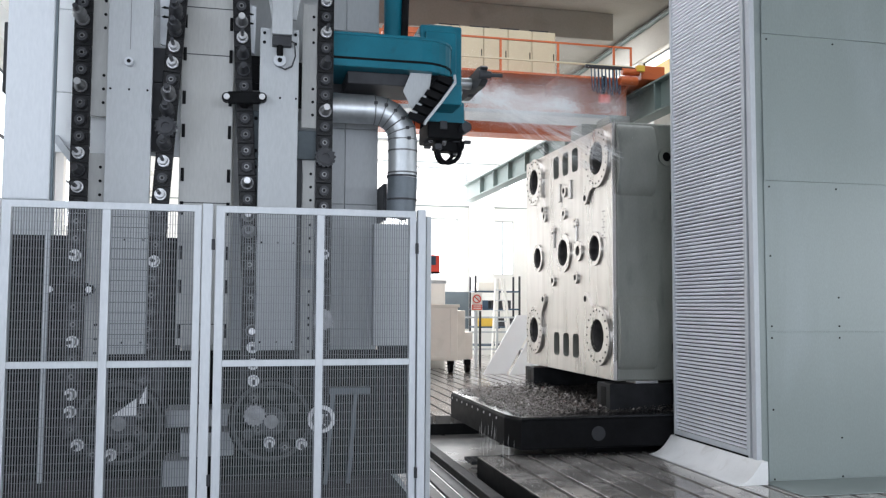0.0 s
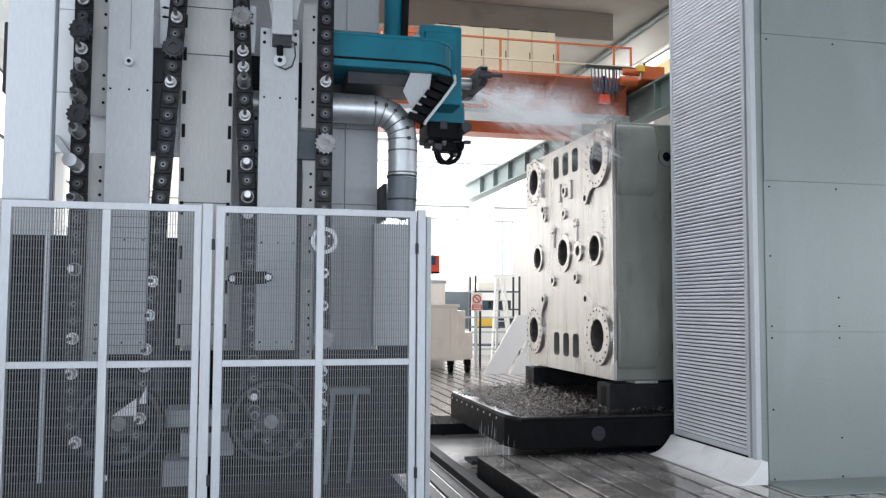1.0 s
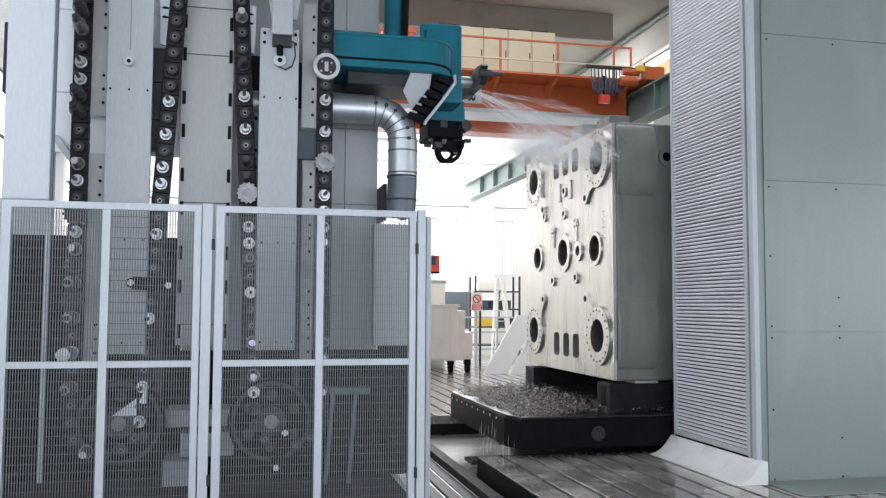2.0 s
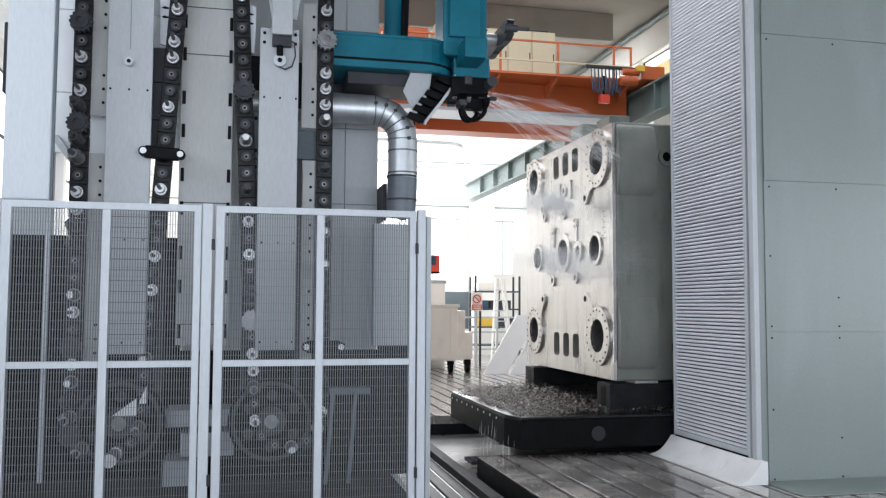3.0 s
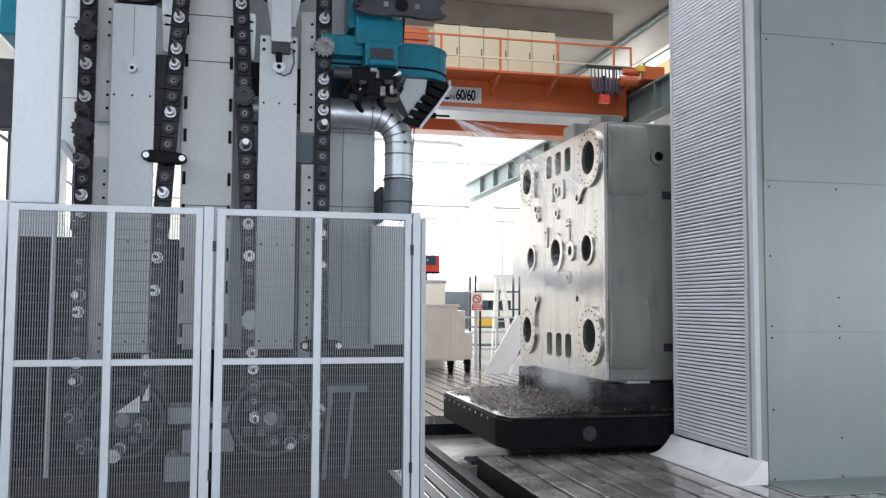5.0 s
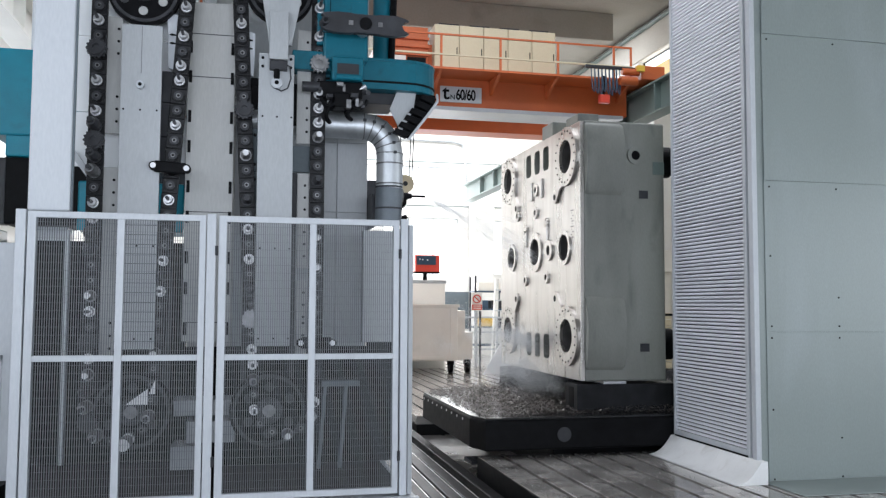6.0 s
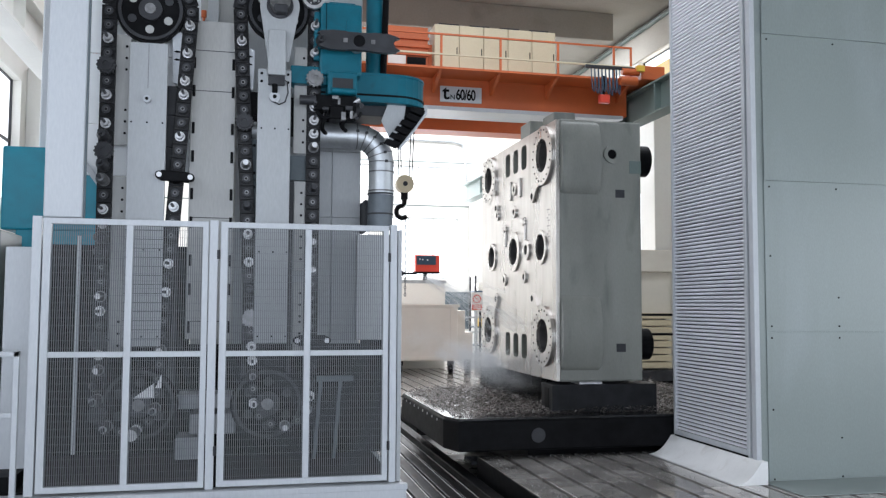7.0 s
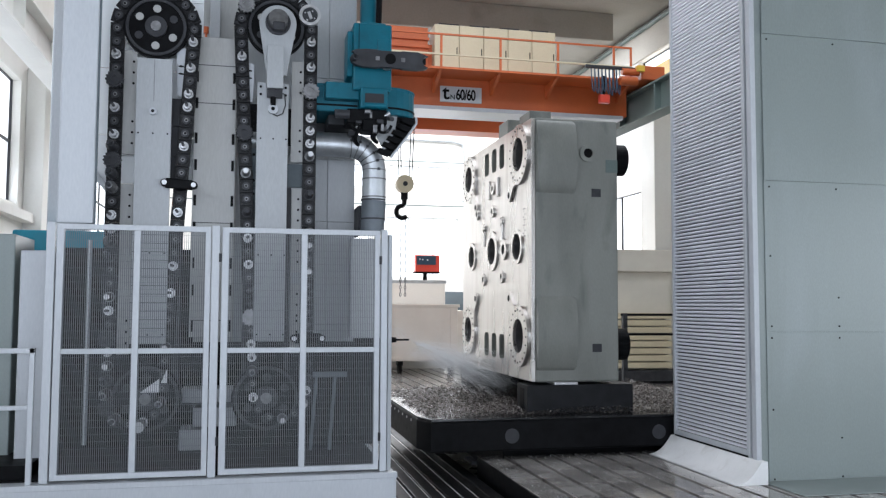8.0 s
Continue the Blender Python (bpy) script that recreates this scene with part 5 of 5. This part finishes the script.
    n = round(total / 0.121)
    rnd = random.Random(11 + i)
    # (place and kind of tool, and how far the chain has run when it is there)
    spots = TOOL_SPOTS[i]
    chosen = {}
    for run, rows in spots:
        for sx, sz, kind in rows:
            best = min(range(n), key=lambda k: (at(k * total / n + run)[0] - sx) ** 2 + (at(k * total / n + run)[1] - sz) ** 2)
            chosen[best] = kind
    for k in range(n):
        x, z, _ = at(k * total / n + TRAVEL)
        if z > 2.45 and k not in chosen:
            chosen[k] = "insert"
    for k in range(n):
        lk = new("link", LINK_ME)
        lk.parent = m
        kind = chosen.get(k) or rnd.choices(("small", "cone", "dark_cone", "insert", "long", "dark_long"), (2, 1, 3, 7, 0.7, 0.7))[0]
        if kind:
            h = new("holder", HOLDER_ME[kind])
            h.parent = lk
            tagged(h, "steel tool holder in its pocket")
        MOVING_LINKS.append((lk, m, at, k * total / n, top[0]))
    return m


magazines = [magazine(0), magazine(1)]


def tool_changer():
    """The swivelling changer, at home with its arm across the front; its own origin lies on the swivel axis."""
    o = Vector((1.12, 6.6, 4.0))
    c = thing("tool_changer", o, "teal tool changer with a black double gripper arm", "tool changer")

    def b(*r):
        return (o.x + r[0], o.x + r[1], o.y + r[2], o.y + r[3], o.z + r[4], o.z + r[5])
    part("housing", boxes(b(-0.17, 0.20, -0.16, 0.20, -0.22, 0.43), bev=0.02), TEAL, c, "teal sheet housing")
    part("housing_side", boxes(b(-0.22, -0.165, -0.10, 0.16, -0.08, 0.36), bev=0.012), TEAL, c)
    part("cap", boxes(b(-0.09, 0.15, -0.10, 0.12, 0.425, 0.46), bev=0.012), TEAL, c)
    part("door", boxes(b(0.06, 0.19, -0.168, -0.158, 0.06, 0.28), bev=0.003), TEAL, c, "small teal hatch")
    part("hatch_lock", boxes(b(0.06, 0.10, -0.175, -0.16, 0.07, 0.14), bev=0.003), BLACK, c)
    part("drive", boxes(b(-0.10, 0.16, -0.20, 0.10, -0.40, -0.2), bev=0.012), TEAL, c, "teal lower drive block")
    part("drive_plate", boxes(b(-0.06, 0.12, -0.212, -0.198, -0.36, -0.26), bev=0.003), DARK, c)
    part("lower_bar", rod(bmesh.new(), o + Vector((-0.07, -0.215, -0.375)), o + Vector((0.14, -0.215, -0.375)), 0.025, seg=14), TEAL, c)
    part("side_arm", boxes(b(-0.42, -0.10, -0.10, 0.08, -0.30, -0.14), bev=0.01), TEAL, c, "teal side bracket")
    part("servo", rod(bmesh.new(), o + Vector((-0.34, -0.16, -0.46)), o + Vector((-0.20, -0.16, -0.46)), 0.042, seg=20), DARK, c, "dark grey servo motor")
    part("valve_block", boxes(b(-0.22, 0.16, -0.16, 0.14, -0.54, -0.40), b(-0.08, 0.05, -0.19, 0.0, -0.62, -0.5), bev=0.012), BLACK, c, "black valve block with hoses")
    for dx, s in ((-0.12, 0.09), (0.02, 0.07), (0.12, 0.1)):
        pts = [o + Vector((dx + s * 0.8 * math.cos(radians(a)), -0.17, -0.52 + s * math.sin(radians(a)))) for a in range(200, 345, 12)]
        part("hose", tube(bmesh.new(), pts, 0.014, 8), BLACK, c, "black looped hose", smooth=True)
    for dx, r in ((-0.12, 0.10), (0.06, 0.075)):
        pts = [o + Vector((dx + 0.02 * math.sin(a * 0.05), -0.06 + r * math.cos(radians(a)), -0.60 + r * 1.25 * math.sin(radians(a)))) for a in range(150, 395, 15)]
        part("hose", tube(bmesh.new(), pts, 0.018, 8), BLACK, c, "black looped hose", smooth=True)
    rnd = random.Random(21)
    for k in range(26):
        p = o + Vector((rnd.uniform(-0.22, 0.2), rnd.uniform(-0.22, 0.1), rnd.uniform(-0.63, -0.40)))
        w, h = rnd.uniform(0.012, 0.035), rnd.uniform(0.012, 0.04)
        if k % 3:
            part("fitting", boxes((p.x - w, p.x + w, p.y - 0.03, p.y + 0.03, p.z - h, p.z + h), bev=0.004), (BLACK, DARK, TOOLGREY)[k % 3], c)
        else:
            d = Vector((rnd.uniform(-1, 1), rnd.uniform(-1, 0.2), rnd.uniform(-1, 1))).normalized() * 0.05
            part("fitting", rod(bmesh.new(), p - d, p + d, rnd.uniform(0.01, 0.022), seg=12), (STEEL, DARK)[k % 2], c)
    part("seam", boxes(b(-0.172, 0.202, -0.163, -0.155, 0.002, 0.008), b(-0.12, -0.114, -0.163, -0.155, 0.008, 0.42)), BLACK, c, "dark sheet seams")
    pts = [o + Vector((0.17 + 0.03 * math.sin(k), 0.1, 0.3 - 0.1 * k)) for k in range(8)]
    part("riser", tube(bmesh.new(), pts, 0.028, 8), BLACK, c, "black cable riser", smooth=True)
    # swinging gripper arm, turning on an axis that points out of the front
    hub = o + Vector((0.15, -0.35, 0.03))
    pts = [(-0.22, 0.085), (-0.12, 0.085), (-0.09, 0.07), (0.09, 0.07), (0.12, 0.085), (0.26, 0.085), (0.33, 0.065), (0.36, 0.05), (0.315, 0.04), (0.295, 0.0), (0.315, -0.04), (0.36, -0.055), (0.33, -0.075), (0.26, -0.085), (0.12, -0.085), (0.09, -0.07), (-0.09, -0.07), (-0.12, -0.085), (-0.26, -0.085), (-0.33, -0.065), (-0.36, -0.05), (-0.315, -0.04), (-0.295, 0.0), (-0.315, 0.04), (-0.36, 0.055), (-0.33, 0.075)]
    bm = outline(bmesh.new(), [(hub.x + p, hub.z + q) for p, q in pts], "y", hub.y - 0.03, hub.y + 0.03, bev=0.006)
    a = part("gripper_arm", bm, DARK, c, "dark double-ended gripper arm", at=hub)
    part("shaft", rod(bmesh.new(), hub + Vector((0, 0.03, 0)), hub + Vector((0, 0.20, 0)), 0.05, seg=20), STEEL, c, "bright arm shaft", at=hub)
    part("hub_cover", rod(bmesh.new(), hub + Vector((0, -0.045, 0)), hub + Vector((0, -0.028, 0)), 0.05, seg=24), BLACK, a)
    tip = hub + Vector((-0.33, 0, 0))
    t = part("held_tool", rod(rod(bmesh.new(), tip + Vector((0, 0.05, 0)), tip + Vector((0, -0.06, 0)), 0.04, 0.03, seg=18), tip + Vector((0, -0.06, 0)), tip + Vector((0, -0.16, 0)), 0.017, seg=12), DARK, a, "dark drill held in the gripper", at=hub)
    for s in (-0.12, 0.12):
        part("stud", boxes((hub.x + s - 0.018, hub.x + s + 0.018, hub.y - 0.036, hub.y - 0.028, hub.z - 0.018, hub.z + 0.018)), TOOLGREY, a)
    return c, a


changer, gripper = tool_changer()


def headstock():
    o = Vector((-2.2, 8.6, 4.4))
    h = thing("milling_head", o, "teal milling head in a lit tone, sliding on the column side", "milling head")
    part("housing", boxes((-2.42, -1.5, 8.3, 9.1, 4.05, 4.9), bev=0.02), LIT_TEAL, h, "teal head housing")
    part("housing_low", boxes((-2.28, -1.5, 8.32, 9.1, 3.85, 4.07), bev=0.015), LIT_TEAL, h)
    part("cross_slide", boxes((-1.62, -0.62, 8.35, 8.95, 3.15, 3.64), bev=0.02), LIT_TEAL, h, "teal cross slide behind the magazines")
    part("slide", boxes((-2.3, -1.52, 8.4, 9.0, 3.2, 3.87), bev=0.02), BLACK, h, "black slide under the head")
    part("cross_ram", boxes((-1.55, 1.55, 8.97, 9.27, 3.54, 3.84), bev=0.02), DARK, h, "dark ram behind the column")
    part("spindle_nose", rod(bmesh.new(), (1.54, 9.1, 3.69), (1.74, 9.1, 3.69), 0.10, 0.07, seg=28), TOOLGREY, h, "grey spindle nose")
    part("spindle_tool", rod(rod(bmesh.new(), (1.74, 9.1, 3.69), (1.84, 9.1, 3.69), 0.04, 0.03, seg=16), (1.84, 9.1, 3.69), (2.0, 9.1, 3.69), 0.012, seg=10), BLACK, h, "black drill in the spindle")
    part("ram", boxes((-2.45, -2.28, 8.4, 8.6, 3.2, 3.85), bev=0.015), DARK, h, "dark cable guide")
    return h


head = headstock()


def droplets(name, places, parent=None, at=(0, 0, 0), label="", category=""):
    """Many small drops and slivers: (place, half length along its flight, half width)."""
    vs, fs = [], []
    for p, along, w in places:
        side = along.orthogonal().normalized() * w
        up = along.normalized().cross(side)
        i = len(vs)
        vs += [p - along, p + side - up * 0.5, p - side - up * 0.5, p + up, p + along]
        fs += [(i, i + 1, i + 2), (i, i + 2, i + 3), (i, i + 3, i + 1), (i + 4, i + 2, i + 1), (i + 4, i + 3, i + 2), (i + 4, i + 1, i + 3)]
    me = bpy.data.meshes.new(name)
    me.from_pydata(vs, [], fs)
    me.materials.append(SPRAY)
    ob = new(name, me)
    if parent:
        ob.parent = parent
    ob.location = at
    return tagged(ob, label, category, kind="stuff")


def spray():
    """Coolant jets that leave the spindle nose and fan out towards the casting."""
    o = Vector((2.0, 9.1, 3.69))
    j = thing("coolant_jets", o, "thin white jets of coolant thrown by the spindle", "coolant jets")
    rnd = random.Random(5)
    for angle, swing, length, n in ((-6, 0.06, 1.4, 120), (-12, 0.14, 1.75, 320), (-17, 0.08, 1.85, 560), (-20, 0.12, 1.85, 500), (-25, 0.16, 1.7, 280), (-32, 0.1, 1.4, 130)):
        a = radians(angle)
        d = Vector((math.cos(a), swing, math.sin(a)))
        drops = []
        for _ in range(n):
            q = 0.1 + length * rnd.random() ** 0.8
            p = d * q + Vector((0, rnd.gauss(0, 0.03), rnd.gauss(0, 0.02))) * q - Vector((0, 0, 0.01 * q * q))
            drops.append((p, (d + Vector((0, p.y / q, -0.06 * q))) * rnd.uniform(0.05, 0.16), rnd.uniform(0.0004, 0.0008)))
        droplets("jet", drops, j)
    return j


def mist(at, size, n, seed):
    """A drifting puff of coolant mist: loose clumps of very fine drops."""
    rnd = random.Random(seed)
    clumps = [(rnd.gauss(0, size[0]), rnd.gauss(0, size[1]), rnd.gauss(0, size[2]), rnd.uniform(0.07, 0.2)) for _ in range(30)]
    vs, fs = [], []
    for k in range(n):
        cx, cy, cz, r = clumps[k % 30]
        x, y, z, w = cx + rnd.gauss(0, r), cy + rnd.gauss(0, r), cz + rnd.gauss(0, r * 0.6), rnd.uniform(0.0012, 0.0024)
        i = 4 * k
        vs += [(x - w, y, z - w), (x + w, y, z - w * 0.6), (x, y - w, z + w), (x, y + w, z)]
        fs += [(i, i + 1, i + 2), (i, i + 2, i + 3), (i, i + 3, i + 1), (i + 1, i + 3, i + 2)]
    me = bpy.data.meshes.new("coolant_mist")
    me.from_pydata(vs, [], fs)
    me.materials.append(SPRAY)
    ob = new("coolant_mist", me)
    ob.location = at
    return tagged(ob, "drifting white coolant mist beside the casting", "coolant mist", kind="stuff")


def drips():
    """Strings of coolant that run off the table's edge."""
    rnd = random.Random(17)
    drops = []
    for k in range(0, 16, 2):
        x, y = 3.0 + 0.02 * max(0, k - 9), 10.9 - 0.08 * k if k < 10 else 10.02 - 0.05 * (k - 9)
        z0, z1 = 0.30 - 0.2 * rnd.random(), -0.22 + 0.15 * rnd.random()
        for _ in range(5):
            z = rnd.uniform(z1, z0)
            drops.append((Vector((x - 3.0 - 0.03 * rnd.random(), y - 10.4, z)), Vector((0.004, 0, 0.1 * rnd.uniform(0.5, 1.2))), rnd.uniform(0.001, 0.0024)))
    return droplets("coolant_drips", drops, None, (3.0, 10.4, 0.0), "strings of white coolant running off the table", "coolant")


def droplet_material():
    """White emulsion drops that let light through."""
    m = bpy.data.materials.new("coolant_droplets")
    m.use_nodes = True
    t = m.node_tree
    out = t.nodes["Material Output"]
    shine = t.nodes["Principled BSDF"]
    shine.inputs["Base Color"].default_value, shine.inputs["Roughness"].default_value = (0.93, 0.94, 0.95, 1), 0.3
    through_light = t.nodes.new("ShaderNodeBsdfTranslucent")
    through_light.inputs["Color"].default_value = (0.96, 0.96, 0.96, 1)
    mix = t.nodes.new("ShaderNodeMixShader")
    mix.inputs[0].default_value = 0.55
    t.links.new(shine.outputs[0], mix.inputs[1])
    t.links.new(through_light.outputs[0], mix.inputs[2])
    t.links.new(mix.outputs[0], out.inputs["Surface"])
    return m


SPRAY = droplet_material()
jets = spray()
puffs = [mist((3.0, 9.9, 4.2), (0.36, 0.14, 0.10), 62000, 31), mist((3.9, 9.6, 4.25), (0.34, 0.12, 0.09), 66000, 32)]
drips_ob = drips()


# ---- what moves ----
def motions():
    # the column backs away along its way; the table slides across
    way = [(0, 0), (4.45, 0), (4.7, 0.03), (5.0, 0.18), (5.8, 0.565), (6.0, 0.66), (6.5, 0.898), (7.0, 1.145), (7.5, 1.38), (8.0, 1.621)]
    slide = [(0, 0), (4.45, 0), (4.7, -0.02), (5.0, -0.11), (5.8, -0.36), (6.0, -0.425), (6.5, -0.58), (7.0, -0.742), (7.5, -0.898), (8.0, -1.059)]

    def value(rows, t):
        for (a, p), (b, q) in zip(rows, rows[1:]):
            if t <= b:
                return p + (q - p) * (t - a) / (b - a)
        return rows[-1][1]
    for ob in (machine, fence_ob, *magazines):
        o = ob.location.copy()
        walk(ob, [(t, pose(o.x, o.y + s, o.z)) for t, s in way])
    for ob in (table, chips_ob, platen_ob, *blocks):
        o = ob.location.copy()
        walk(ob, [(t, pose(o.x + s, o.y, o.z)) for t, s in slide])
    # the strings of coolant fall into the gutter once the table moves off
    d = drips_ob.location.copy()
    walk(drips_ob, [(t, pose(d.x, d.y, d.z + z)) for t, z in ((0, 0), (4.5, 0), (4.8, -0.15), (5.2, -0.75), (8.0, -0.75))])
    # chains run, slow down and stop
    travel = [(0, 0.0), (0.5, 0.65), (1.0, 1.31), (1.5, 1.97), (1.8, 2.36), (2.1, 2.75), (2.4, 3.12), (2.6, 3.35), (2.75, 3.49), (2.8, TRAVEL), (8.0, TRAVEL)]
    times = [0.1 * k for k in range(29)] + [8.0]
    for lk, m, at, d0, cx in MOVING_LINKS:
        rows = []
        for t in times:
            x, z, a = at(d0 + value(travel, t))
            rows.append((t, pose(x - ORIGIN[m].x, 0, z - ORIGIN[m].z, 0, -math.degrees(a) + 180, 0)))
        walk(lk, rows)
    # tool changer: x, depth on the machine, height, swivel
    moves = [(0, 1.58, 7.15, 3.67, 90), (1.9, 1.58, 7.15, 3.67, 90), (2.7, 1.66, 7.10, 3.97, 90), (2.85, 1.69, 6.95, 3.97, 90), (3.05, 1.71, 6.75, 3.97, 86), (3.2, 1.56, 6.65, 4.0, 55), (3.35, 1.34, 6.6, 4.0, 20), (3.5, 1.22, 6.6, 4.0, 0), (3.7, 1.20, 6.6, 4.0, 0),
             (4.5, 1.12, 6.6, 4.0, 0), (4.8, 1.05, 6.6, 4.0, 0), (5.4, 0.80, 6.6, 4.0, 0), (5.8, 0.76, 6.6, 4.0, 0), (6.9, 0.76, 6.6, 4.0, 0), (7.05, 0.80, 6.6, 4.0, 0), (7.3, 1.07, 6.6, 4.0, 0), (7.45, 1.12, 6.6, 4.0, 0), (8.0, 1.12, 6.6, 4.0, 0)]
    walk(changer, [(t, pose(x, y + value(way, t), z, 0, 0, r)) for t, x, y, z, r in moves])
    g = gripper.location.copy()
    spin = [(0, 0), (0.1, 45), (0.2, 95), (0.3, 180), (0.4, 265), (0.5, 330), (0.6, 360), (3.15, 360), (8.0, 360)]
    walk(gripper, [(t, pose(g.x, g.y, g.z, 0, a, 0)) for t, a in spin])
    # the mist thins out over the crane, drifts along the casting and sinks to the chips
    drift = ([(0, 2.95, 9.9, 4.2), (0.7, 3.1, 9.9, 4.2), (1.7, 3.5, 10.1, 4.0), (2.8, 3.9, 10.3, 2.6), (3.6, 4.1, 9.9, 1.4), (4.5, 4.15, 10.15, 0.8), (5.8, 3.6, 10.8, 0.9), (7.0, 3.3, 11.8, 0.9), (8.0, 3.1, 12.3, 0.88)],
             [(0, 3.7, 10.0, 4.2), (0.7, 3.75, 10.1, 4.18), (1.7, 3.75, 10.6, 3.9), (2.8, 3.9, 10.8, 3.2), (4.5, 4.0, 10.8, 2.5), (5.8, 3.75, 11.5, 1.4), (8.0, 3.05, 12.4, 0.9)])
    for puff, rows in zip(puffs, drift):
        walk(puff, [(t, pose(x, y, z, 0, 3 * t)) for t, x, y, z in rows])
    h = head.location.copy()
    drop = [(0, 0.45), (4.5, 0.45), (4.75, 0.36), (5.0, 0.16), (5.8, -0.515), (6.5, -1.12), (7.2, -1.73), (8.0, -2.37)]
    j = jets.location.copy()

    def reach(t):
        # the ram stands out until the head travels down
        return 0.27 if t < 4.6 else max(0, 0.27 - 0.24 * (t - 4.6))
    walk(jets, [(t, pose(j.x + reach(t), j.y + value(way, t), j.z + z, 0, 0, 0 if t < 4.6 else min(24, 30 * (t - 4.6)))) for t, z in drop])
    walk(head, [(t, pose(h.x + reach(t), h.y + value(way, t), h.z + z)) for t, z in drop])


motions()
